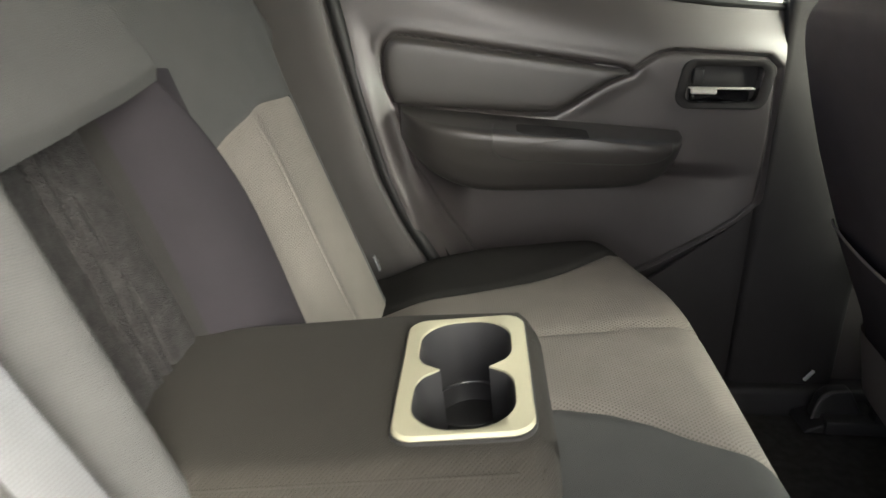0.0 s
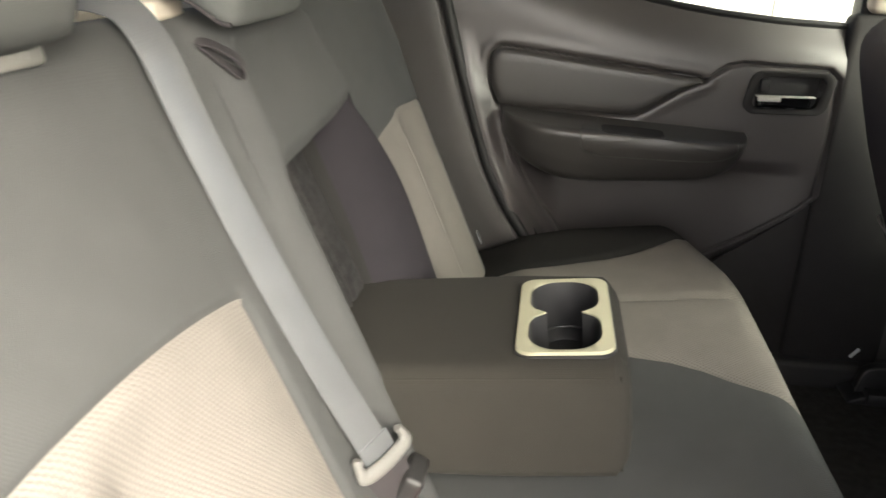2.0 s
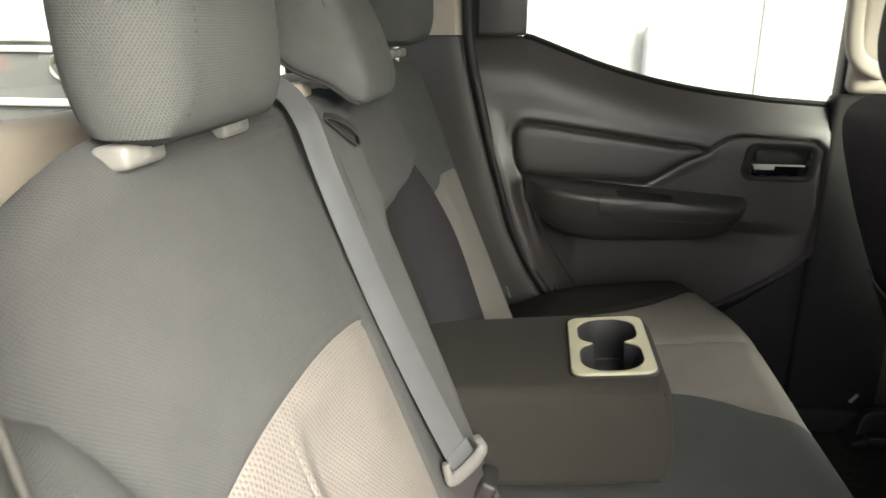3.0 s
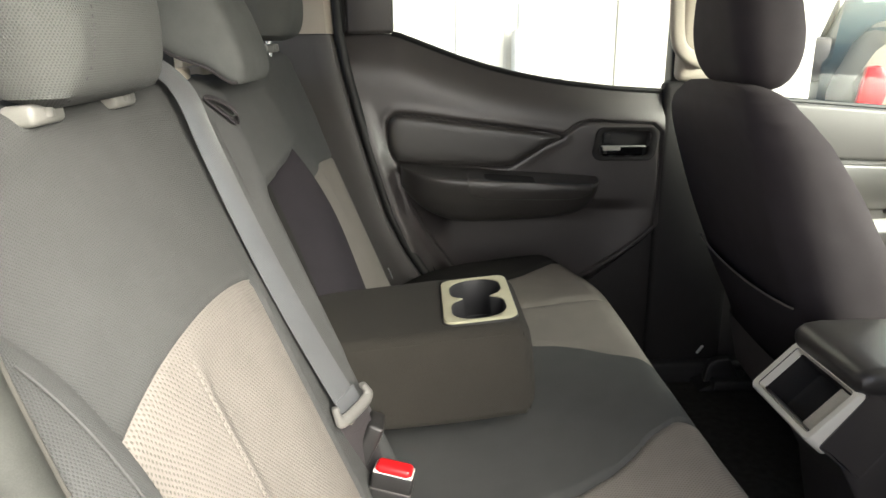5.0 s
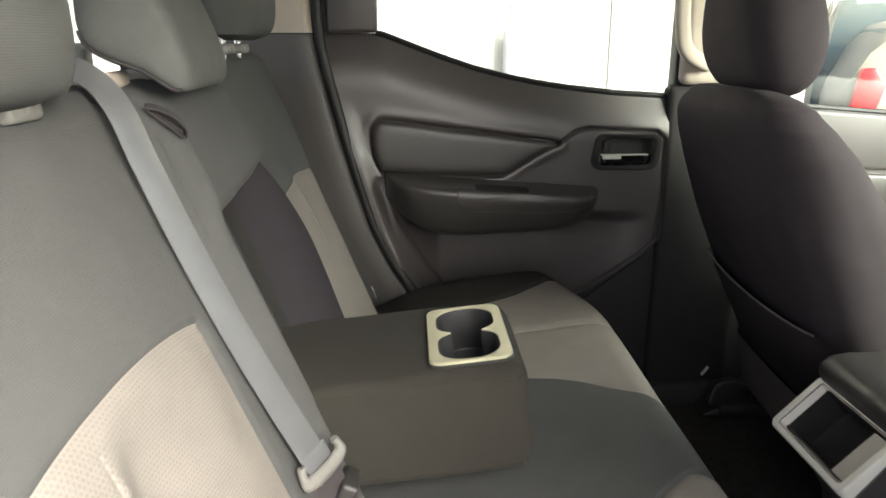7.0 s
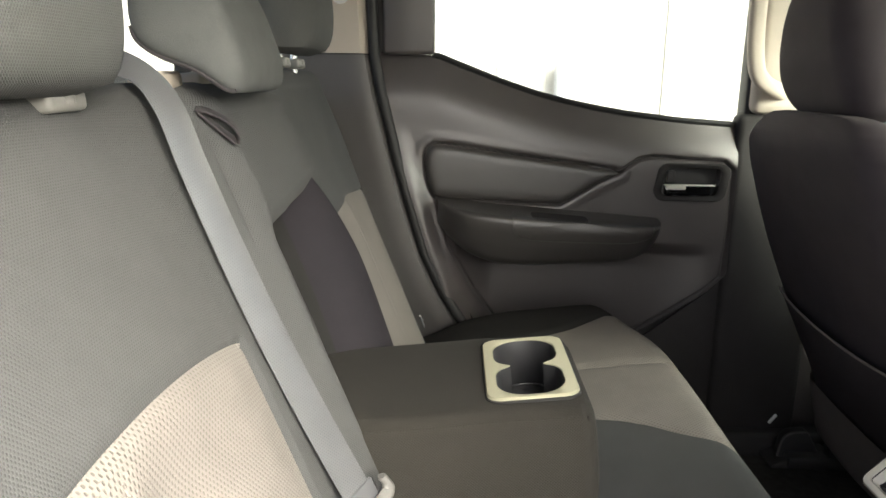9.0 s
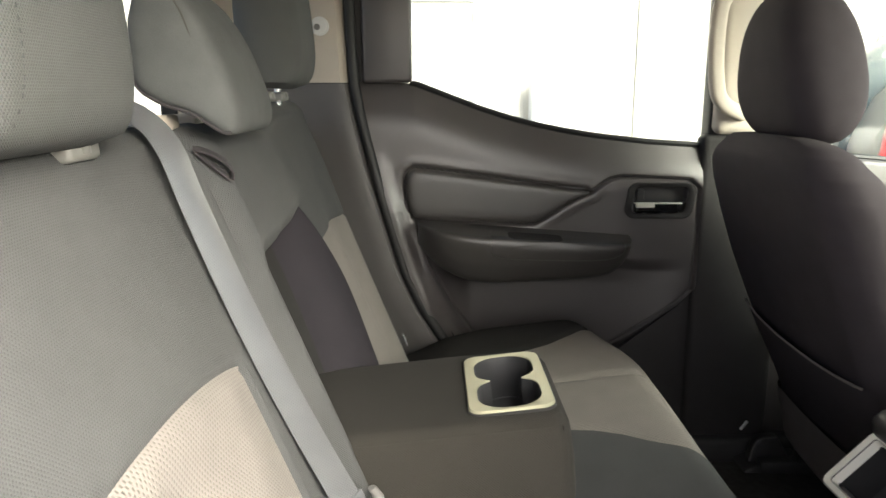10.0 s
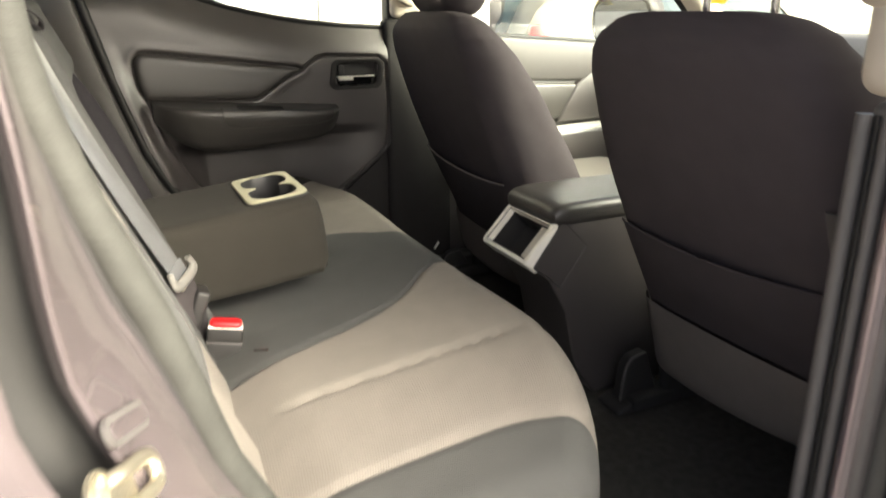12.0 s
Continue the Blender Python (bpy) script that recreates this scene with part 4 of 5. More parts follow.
def cush_pt(y, s, seams=()):
    """A point on the cushion: s 0 at the back, 0.8 at the front edge, 1 below it."""
    xf = x_front(y)
    if s < 0.8:
        x = 0.13 + (xf - 0.045 - 0.13) * s / 0.8
        z = 0.390 + 0.12 * (x - 0.58)
    else:
        a = radians(150) * (s - 0.8) / 0.2
        x = xf - 0.045 + 0.048 * math.sin(min(a, radians(100)))
        z = 0.390 + 0.12 * (xf - 0.045 - 0.58) - 0.055 * (1 - math.cos(min(a, radians(90))))
        if a > radians(90):
            z -= (a - radians(90)) * 0.11
            x -= (a - radians(90)) * 0.135
    z -= 0.024 * smooth(0.31, 0.19, x) * smooth(0.12, 0.16, abs(y)) if s < 0.8 else 0.0
    ys = y - CS if y > 0 else y + CN
    flat = smooth(0.12, 0.2, x) * (1.0 if s < 0.8 else 1 - (s - 0.8) / 0.2)
    z += 0.008 * max(0.0, 1 - (ys / 0.22) ** 2) * flat
    z -= 0.045 * smooth(0.60, 0.685, -y) ** 2 - 0.016 * smooth(0.50, 0.62, y) * smooth(0.70, 0.50, x) * smooth(0.22, 0.40, x) + 0.03 * smooth(0.62, 0.69, y)
    z -= 0.006 * math.exp(-(ys / 0.006) ** 2) * smooth(0.25, 0.3, x) * smooth(0.68, 0.62, x)
    return Vector((x, MID + y, z))


def in_edge(s, side=-1):
    """Inner edge of the light cushion panel from the middle line."""
    if side > 0:
        return table(s, [(0.0, 0.21), (0.3, 0.205), (0.45, 0.197), (0.55, 0.190), (0.63, 0.176), (0.69, 0.156), (0.74, 0.132), (0.80, 0.108), (0.88, 0.09), (1.0, 0.08)])
    return table(s, [(0.0, 0.27), (0.15, 0.27), (0.3, 0.258), (0.45, 0.235), (0.55, 0.212), (0.63, 0.180), (0.69, 0.145), (0.74, 0.110), (0.80, 0.085), (0.88, 0.07), (1.0, 0.06)])


def out_edge(s, side=1):
    if side < 0:
        return table(s, [(0.0, 0.545), (0.55, 0.545), (0.65, 0.547), (0.72, 0.553), (0.80, 0.566), (0.86, 0.578), (0.92, 0.60), (1.0, 0.62)])
    return table(s, [(0.0, 0.46), (0.2, 0.470), (0.4, 0.490), (0.55, 0.512), (0.65, 0.535), (0.72, 0.556), (0.80, 0.580), (0.88, 0.605), (1.0, 0.62)])


def cush_sheet(name, e0, e1, n, m):
    rows = []
    for i in range(m + 1):
        s = i / m
        row = []
        for j in range(n + 1):
            f = j / n
            y = e0(s) + (e1(s) - e0(s)) * f
            p = cush_pt(y, s)
            edge = min(f, 1 - f) * abs(e1(s) - e0(s))
            p.z -= 0.005 * math.exp(-(edge / 0.003) ** 2)
            row.append(p)
        rows.append(row)
    return surf(name, rows)


for side in (-1, 1):
    part("cushion_insert", cush_sheet("cushion_insert", lambda s: side * in_edge(s, side), lambda s: side * out_edge(s, side), 40, 80), M_BEIGE, bench, "beige perforated cloth panel")
    # far side takes the darker cloth to paint in the corner's shade
    part("cushion_side", cush_sheet("cushion_side", lambda s: side * out_edge(s, side), lambda s: side * 0.688, 16, 80), M_CHAR if side < 0 else M_SHADE_CLOTH, bench)
part("cushion_centre", cush_sheet("cushion_centre", lambda s: -in_edge(s), lambda s: in_edge(s, 1), 40, 80), M_CHAR, bench)
part("cushion_base", slab([(0.10, 0.16), (0.10, 0.31), (0.50, 0.335), (0.54, 0.28), (0.50, 0.16)], MID - 0.60, MID + 0.62, 0.02), M_BLACK, bench)
part("seat_plinth", slab([(0.0, FLOOR), (0.0, 0.17), (0.48, 0.17), (0.44, FLOOR)], MID - 0.60, MID + 0.60, 0.01), M_CARPET, bench)

# armrest folded down
AM = Matrix.Translation((0.0, MID, 0.0)) @ Matrix.Rotation(radians(-6.2), 4, 'Y')
CUP_X = 0.411


def arm_ring(x, w, zb, zt, r, off=0.0125):
    ring = rounded(w, zt - zb, r, 6)
    k = ring.index(max(ring, key=lambda p: (round(p[1], 6), p[0])))
    top = [(w2 - off, ring[k][1]) for w2 in (0.084, 0.03, -0.02, -0.068)]
    ring = ring[:7] + top + ring[7:]
    return [Vector((x, off + a, (zb + zt) / 2 + b)) for a, b in ring]


secs = [(0.06, 0.204, 0.425, 0.478, 0.016), (0.10, 0.212, 0.385, 0.482, 0.018), (0.14, 0.216, 0.368, 0.483, 0.018), (0.22, 0.219, 0.360, 0.4835, 0.018), (0.30, 0.219, 0.357, 0.4835, 0.018), (CUP_X - 0.0435, 0.219, 0.356, 0.4835, 0.018),
        (CUP_X + 0.0435, 0.211, 0.3565, 0.4825, 0.019, 0.0105), (0.461, 0.202, 0.360, 0.479, 0.022, 0.0095), (0.467, 0.188, 0.366, 0.472, 0.024, 0.008), (0.471, 0.160, 0.376, 0.460, 0.026, 0.006)]
rows = [[AM @ p for p in arm_ring(*q)] for q in secs]
arm_me = face_out(surf("armrest", rows, closed=True, caps=True))
bm = bmesh.new()
bm.from_mesh(arm_me)
inv_am = AM.inverted()
gone = [f for f in bm.faces if abs((inv_am @ f.calc_center_median()).x - CUP_X) < 0.02 and abs((inv_am @ f.calc_center_median()).y - 0.008) < 0.06 and (inv_am @ f.calc_center_median()).z > 0.47]
bmesh.ops.delete(bm, geom=gone, context='FACES')
bm.to_mesh(arm_me)
bm.free()
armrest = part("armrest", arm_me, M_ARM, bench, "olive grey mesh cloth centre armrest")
# cut for the cup holder is made by building its top as a plate with a deep liner
PZ = 0.4835


def eight(w, l, r, waist, n=5):
    """Figure of two joined cup openings: w along x, l along y."""
    half = rounded(w, l / 2 + 0.004, r, n)
    up = [(a, b + l / 4 - 0.002) for a, b in half]
    top = [p for p in up if p[1] > 0.006]
    ordered = sorted(top, key=lambda p: (math.atan2(p[1] - l / 4, p[0]) + math.pi / 2) % (2 * math.pi))
    ring = [(waist, 0.0)] + ordered + [(-waist, 0.0)]
    ring += [(-p[0], -p[1]) for p in ordered]
    return ring


CUP_Y = 0.008
hole = eight(0.070, 0.147, 0.030, 0.018, 12)


def ring_at(scale, dz, ring, dx=0.0):
    return [AM @ Vector((CUP_X + dx + a * scale, CUP_Y + b * scale, PZ + dz)) for a, b in ring]


outer = []
for a, b in hole:
    t = math.atan2(b / 0.081, a / 0.047)
    w2, l2, rr = 0.0468, 0.0812, 0.016
    # meet the rounded rectangle along the way out
    best = None
    for st in np.linspace(0.2, 2.0, 700):
        px, py = abs(0.047 * math.cos(t) * st), abs(0.081 * math.sin(t) * st)
        qx, qy = max(px - (w2 - rr), 0), max(py - (l2 - rr), 0)
        if math.hypot(qx, qy) >= rr:
            best = (0.047 * math.cos(t) * st, 0.081 * math.sin(t) * st)
            break
    outer.append(best)
plate_rows = [ring_at(1.0, -0.002, outer), ring_at(1.0, 0.0025, outer), ring_at(0.975, 0.0045, outer), ring_at(1.02, 0.0045, hole), ring_at(1.0, 0.0035, hole), ring_at(1.0, 0.0005, hole)]
plate = part("cup_holder_plate", face_out(surf("cup_holder_plate", plate_rows, closed=True)), M_PLATE, armrest, "champagne satin cup holder surround")
rim_rows = [ring_at(1.022, -0.001, outer), ring_at(1.022, 0.0015, outer), ring_at(1.0, 0.002, outer)]
part("plate_rim", face_out(surf("plate_rim", rim_rows, closed=True)), M_BLACK, armrest)
liner_rows = [ring_at(1.0, 0.003, hole), ring_at(0.985, -0.004, hole), ring_at(0.96, -0.030, hole), ring_at(0.93, -0.062, hole), ring_at(0.86, -0.070, hole), ring_at(0.3, -0.071, hole)]
part("cup_liner", face_out(surf("cup_liner", liner_rows, closed=True, caps=False)), M_LINER, armrest, "dark grey cup holder liner")
for yy in (-0.037, 0.037):
    part("liner_floor", cyl(0.030, 0.006, m=AM @ Matrix.Translation((CUP_X, CUP_Y + yy, PZ - 0.068)), seg=28, bevel=0.002), M_LINER, armrest)
    part("liner_ring", tube("liner_ring", [AM @ Vector((CUP_X + 0.0315 * math.cos(a), CUP_Y + yy + 0.0315 * math.sin(a), PZ - 0.050)) for a in np.linspace(0, 2 * math.pi, 33)], 0.0011, 6, (0, 0, 1)), M_LINER, armrest)
a_st = [AM @ Vector((0.10 + 0.345 * k / 90, -0.0905, PZ - 0.0105)) for k in range(91)]
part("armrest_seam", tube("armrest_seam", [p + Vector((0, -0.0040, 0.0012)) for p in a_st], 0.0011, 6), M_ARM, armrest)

f_st = [AM @ Vector((0.4600, -0.0895, 0.368 + 0.104 * k / 40)) for k in range(41)]
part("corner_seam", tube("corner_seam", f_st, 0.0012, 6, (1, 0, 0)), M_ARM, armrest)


# headrests
def headrest(name_label, c, w, d, z0, h, x0, lean, group="rear headrests"):
    t = thing("headrest", name_label, "headrest", group)
    rows = []
    for k in range(26):
        f = k / 25
        e = (1 - abs(2 * f - 1) ** 3.4) ** (1 / 2.6) if 0 < f < 1 else 0.0
        e = max(e, 0.10)
        z = z0 + h * f
        ww = w * (0.78 + 0.22 * e) * (1 - 0.10 * f)
        ww = ww if 0 < k < 25 else ww * 0.8
        dd = d * e * (1.0 - 0.15 * f)
        xx = x0 - lean * (z - z0)
        rows.append([(xx + b, c + a, z) for a, b in rounded(ww, dd, dd * 0.46, 8)])
    pad = part("cushion", face_out(surf("cushion", rows, closed=True, caps=True)), M_HEAD, t)
    return t, pad


def posts(t, c, half, zb, zt, x, lean, sleeve_mat=M_SLEEVE, sleeve=True):
    for s in (-1, 1):
        p0, p1 = Vector((x - 0.004, c + s * half, zb - 0.004)), Vector((x - lean * (zt - zb), c + s * half, zt + 0.05))
        part("post", tube("post", [p0, (p0 + p1) / 2, p1], 0.0055, 10), M_CHROME, t, "chrome post")
        if sleeve:
            part("sleeve", rbox(0.022, 0.042, 0.014, 0.004, 3, m=Matrix.Translation((x - 0.001, c + s * half, zb + 0.010)) @ Matrix.Rotation(radians(-6), 4, 'Y')), sleeve_mat, t, "light grey plastic sleeve")
            part("sleeve_collar", cyl(0.010, 0.010, m=Matrix.Translation((x + 0.002, c + s * half, zb + 0.012)), seg=16, bevel=0.002), sleeve_mat, t)


for c, lab in ((-0.365, "charcoal knit headrest with raised stitched edge on rear seat"), (MID + CS - 0.012, "charcoal knit headrest on chrome posts, rear seat beside window")):
    t, pad = headrest(lab, c, 0.200, 0.080 if c < 0 else 0.098, 0.819 if c < 0 else 0.860, 0.201 if c < 0 else 0.205, 0.043 if c < 0 else 0.046, 0.06)
    posts(t, c - (0.005 if c < 0 else 0.0), 0.062 if c < 0 else 0.048, 0.806 if c < 0 else 0.838, 0.85, 0.037 if c < 0 else 0.032, 0.15)
    if c < 0:
        sp = spline([(0.012, c - 0.062, 0.8195), (0.034, c - 0.064, 0.8175), (0.062, c - 0.066, 0.826), (0.080, c - 0.066, 0.856), (0.0795, c - 0.065, 0.91), (0.0755, c - 0.064, 0.965), (0.068, c - 0.062, 1.002)], 10)
        stitches("stitching", sp, pad, 0.0042, (0.0024, 0.0006), (0, 0, 0))
hook = thing("headrest", "low charcoal headrest hooked over the middle of the backrest", "headrest", "rear headrests")
hp = [(p.x, p.y) for p in spline([(0.017, 0.876, 0), (0.022, 0.858, 0), (0.040, 0.845, 0), (0.070, 0.834, 0), (0.094, 0.819, 0), (0.105, 0.821, 0), (0.107, 0.840, 0), (0.099, 0.868, 0), (0.085, 0.902, 0), (0.064, 0.935, 0), (0.045, 0.948, 0), (0.028, 0.942, 0), (0.018, 0.915, 0)], 5)]
hc, hh = -0.085, 0.080
rows = []
for dy_, g in ((-1.03, 0.02), (-1.03, 0.25), (-1.02, 0.5), (-1.005, 0.70), (-0.985, 0.84), (-0.94, 0.94), (-0.86, 0.99), (-0.7, 1.0), (-0.3, 1.0), (0.3, 1.0), (0.6, 0.99), (0.8, 0.95), (0.92, 0.87), (0.985, 0.74), (1.0, 0.58), (1.0, 0.30)):
    rows.append([(0.060 + (x - 0.060) * g, hc + hh * dy_, 0.880 + (z - 0.880) * g) for x, z in hp])
part("cushion", face_out(surf("cushion", rows, closed=True, caps=True)), M_CLOTH, hook)
part("seam", tube("seam", spline([(0.052, hc - hh * 0.955, 0.940), (0.066, hc - hh * 0.99, 0.918), (0.075, hc - hh * 0.998, 0.89), (0.080, hc - hh * 0.996, 0.862), (0.080, hc - hh * 0.965, 0.835)], 8), 0.0012, 6), M_SEAL, hook)
part("welt", tube("welt", [Vector((0.060 + (x - 0.060) * 0.955, hc - hh * 0.93, 0.880 + (z - 0.880) * 0.955 - 0.0008)) for x, z in hp[2:24]], 0.0018, 8), M_WEBDARK, hook)
for s in (-1, 1):
    part("sleeve", rbox(0.030, 0.046, 0.015, 0.004, 3, m=pose(0.024, hc + s * 0.045, 0.826, 0, -6, 0)), M_CREAM, hook, "beige plastic sleeve")


# fabric loop on the backrest
def back_face(y, z, off=0.0):
    p = back_pt(y, s_of(z), -1)
    return p + Vector((off, 0, 0.4 * off))


lp = [back_face(-0.117, 0.806, 0.002), back_face(-0.113, 0.799, 0.008), back_face(-0.107, 0.788, 0.013), back_face(-0.102, 0.779, 0.011), back_face(-0.100, 0.775, 0.005), back_face(-0.104, 0.780, 0.004), back_face(-0.110, 0.792, 0.003), back_face(-0.116, 0.804, 0.002)]
loop = tagged(part("pull_loop", sweep("pull_loop", spline(lp, 5), rounded(0.014, 0.002, 0.0009, 2), (1, 0.2, 0.4)), M_WEBDARK), "dark webbing pull loop sewn to the backrest", "pull loop")


# seat belt over the backrest
belt_thing = thing("seat_belt", "grey seat belt webbing lying down the rear backrest", "seat belt")
bp = [Vector((-0.14, -0.200, 0.80)), Vector((-0.07, -0.198, 0.832)), Vector((-0.005, -0.196, 0.843)), Vector((0.035, -0.193, 0.835))]
for k in range(9):
    f = k / 8
    bp.append(Vector((0.058 + 0.144 * f - 0.008 * math.sin(math.pi * f), -0.195 + 0.030 * f, 0.812 - 0.362 * f)))
part("webbing", sweep("webbing", spline(bp, 8), rounded(0.031, 0.0016, 0.0007, 2), (1, -0.2, 0.35), up_end=(1, -0.8, 0.45)), M_WEB, belt_thing)
tv = Vector((0.137, 0.036, -0.345)).normalized()          # down the webbing
tu = tv.cross(Vector((1, -0.8, 0.45))).normalized()        # across it
tn = tu.cross(tv)
tc_ = Vector((0.196, -0.165, 0.464)) + tn * 0.002
bar = spline([tc_ + tu * a + tv * b + tn * (0.003 + 0.003 * math.cos(a / 0.034 * 1.4)) for a, b in ((0.0235, -0.012), (0.0262, -0.001), (0.0225, 0.009), (0.0, 0.0125), (-0.0225, 0.012), (-0.0268, 0.004), (-0.0245, -0.006))], 6)
rows = []
for i, p in enumerate(bar):
    tan = (bar[min(i + 1, len(bar) - 1)] - bar[max(i - 1, 0)]).normalized()
    sd = tan.cross(tn).normalized()
    mid_ = 1 - abs(2 * i / (len(bar) - 1) - 1)
    wd = 0.0042 + 0.0036 * smooth(0.25, 0.6, mid_)
    wd *= 0.55 if i in (0, len(bar) - 1) else 1.0
    rows.append([p + sd * (wd * math.cos(2 * math.pi * k / 12)) + tn * (0.0046 * math.sin(2 * math.pi * k / 12)) for k in range(12)])
tongue = part("tongue", face_out(surf("tongue", rows, closed=True, caps=True)), plain("grey_tongue_plastic", (0.17, 0.165, 0.155), 0.38), belt_thing, "grey plastic belt tongue")
trm = Matrix((tu, tv, tn)).transposed().to_4x4()
part("webbing_fold", rbox(0.034, 0.026, 0.003, 0.001, m=Matrix.Translation(tc_ + tv * 0.002 - tn * 0.001) @ trm), M_WEB, tongue)
part("tongue_plate", rbox(0.022, 0.012, 0.003, 0.001, m=Matrix.Translation(tc_ + tv * 0.020 - tn * 0.003) @ trm), M_STEEL, tongue)
lower = [Vector((0.198, -0.160, 0.455)), Vector((0.206, -0.157, 0.42)), Vector((0.214, -0.153, 0.38)), Vector((0.222, -0.150, 0.33))]
part("lower_webbing", sweep("lower_webbing", spline(lower, 5), rounded(0.046, 0.0016, 0.0007, 2), (1, -1.0, 0.5)), M_WEBDARK, belt_thing)
stalk = thing("belt_buckle_stalk", "black belt anchor stalk with steel slot beside armrest", "belt buckle")
mm = Matrix.Translation((0.214, -0.136, 0.392)) @ Matrix.Rotation(radians(24), 4, 'Y')
part("housing", rbox(0.020, 0.040, 0.070, 0.005, 3, m=mm), M_BLACK, stalk)
part("slot", rbox(0.004, 0.010, 0.022, 0.001, m=mm @ Matrix.Translation((0.0095, -0.004, 0.010))), M_STEEL, stalk)

# red-buttoned buckle standing on the cushion
buckle = thing("belt_buckle", "black belt buckle with red release button on the cushion", "belt buckle")
bm_ = Matrix.Translation((0.243, -0.176, 0.350)) @ Matrix.Rotation(radians(10), 4, 'Y') @ Matrix.Rotation(radians(80), 4, 'Z')
part("housing", rbox(0.024, 0.047, 0.062, 0.004, 3, m=bm_ @ Matrix.Translation((0, 0, -0.022))), M_BLACK, buckle)
part("head", rbox(0.025, 0.049, 0.024, 0.004, 3, m=bm_ @ Matrix.Translation((0, 0, 0.019))), M_BLACK, buckle)
part("collar", rbox(0.0255, 0.0495, 0.0022, 0.001, m=bm_ @ Matrix.Translation((0, 0, 0.008))), M_TRIM, buckle)
part("release_button", rbox(0.0215, 0.0435, 0.016, 0.006, 4, m=bm_ @ Matrix.Translation((-0.001, 0, 0.0315))), M_RED, buckle, "red release button")
part("slot_frame", rbox(0.0238, 0.0465, 0.004, 0.0018, m=bm_ @ Matrix.Translation((0, 0, 0.0300))), M_SATIN, buckle)

slit = [cush_pt(-0.205 - 0.006 * k, 0.25 + 0.008 * k) + Vector((0, 0, 0.0008)) for k in range(4)]
part("cushion_slit", tube("cushion_slit", slit, 0.0018, 6), M_BLACK, bench)


# ---- front seats ----
def front_seat(c, label):
    t = thing("front_seat", label, "car seat", "front seats")
    prof = [(0.10, 0.44, 0.995), (0.16, 0.49, 1.005), (0.22, 0.505, 0.995), (0.30, 0.500, 0.965), (0.38, 0.480, 0.925), (0.45, 0.474, 0.890), (0.55, 0.480, 0.848), (0.64, 0.472, 0.815), (0.70, 0.455, 0.795), (0.735, 0.425, 0.785), (0.762, 0.375, 0.783), (0.778, 0.31, 0.790), (0.786, 0.24, 0.803), (0.788, 0.16, 0.815)]
    zs = np.concatenate([np.linspace(0.285 if c < 0 else 0.235, 0.70, 34), np.linspace(0.706, 0.788, 26)])
    rows = []
    for z in zs:
        w = table(z, [(p[0], p[1]) for p in prof]) + (0.016 if c > 0 else 0.0)
        x = soft_table(z, [(p[0], p[2]) for p in prof], 0.03)
        d = soft_table(z, [(0.1, 0.15), (0.6, 0.15), (0.70, 0.128), (0.74, 0.106), (0.765, 0.080), (0.778, 0.058), (0.788, 0.030), (0.80, 0.0)], 0.010) + 0.003
        row = []
        for a, b in rounded(w, d, min(0.068, d * 0.48), 14):
            bow = 0.018 * (2 * a / w) ** 2 * smooth(0.04, -0.05, b)
            wing = (0.020 + 0.030 * smooth(0.62, 0.45, z)) * smooth(0.12, 0.23, abs(a)) * smooth(0.2, 0.35, z) * smooth(0.76, 0.60, z) * smooth(-0.05, 0.04, b)
            row.append((x + d / 2 + b + bow + wing, c + a, z))
        rows.append(row)
    part("backrest", face_out(surf("backrest", rows, closed=True, caps=True)), M_BACKCLOTH, t)

    def bx_(y, z, off):
        w = table(z, [(p[0], p[1]) for p in prof])
        return Vector((soft_table(z, [(p[0], p[2]) for p in prof], 0.03) + 0.018 * (2 * y / w) ** 2 - off, c + y, z))

    # map pocket
    rows = []
    so = 1 if c > 0 else -1
    for i in range(15):
        f = i / 14
        row = []
        for j in range(33):
            y = -0.200 + 0.400 * j / 32
            zt = (0.440 if so > 0 else 0.458) + (0.016 * (y / 0.2) if so > 0 else 0.004) - 0.010 * max(0, 1 - (y / 0.2) ** 2)
            zl = 0.306 if so < 0 else 0.262
            z = zl + (zt - zl) * f
            off = 0.004 + 0.014 * smooth(0.0, 0.6, f) * (1 - (y / 0.205) ** 4) * 0.6
            off *= smooth(0.200, 0.182, abs(y))
            row.append(bx_(y, z, off))
        rows.append(row)
    part("map_pocket", surf("map_pocket", rows), M_BACKCLOTH, t, "dark cloth map pocket")
    part("pocket_piping", tube("pocket_piping", [p + Vector((-0.0015, 0, 0)) for p in rows[-1][1:-1]], 0.0022, 8), M_BACKCLOTH if c < 0 else M_VINYL, t)
    # vinyl skirt under the pocket
    rows = []
    for i in range(13):
        f = i / 12
        row = []
        for j in range(31):
            y = -0.246 + 0.492 * j / 30
            ztop = 0.302 if so < 0 else 0.258 + 0.012 * (y / 0.2)
            zbot = 0.167 - 0.07 * y if so < 0 else 0.150
            z = zbot + (ztop - zbot) * f
            z -= 0.022 * (1 - f) * (1 - (y / 0.246) ** 2) * 0.5
            yw = y * (0.86 + 0.10 * f)
            wrap = max(0.0, (abs(yw) - 0.185) / 0.05) ** 2
            row.append(bx_(yw, z, 0.010 + 0.006 * math.sin(math.pi * f) - 0.030 * wrap - 0.010 * smooth(0.12, 0.0, f)))
        rows.append(row)
    part("lower_skirt", surf("lower_skirt", rows), M_VINYL, t, "grey vinyl skirt")
    part("seat_cushion", rbox(0.46, 0.48, 0.16, 0.05, 4, at=(1.28, c, 0.29)), M_BEIGE, t, "beige cloth seat cushion")
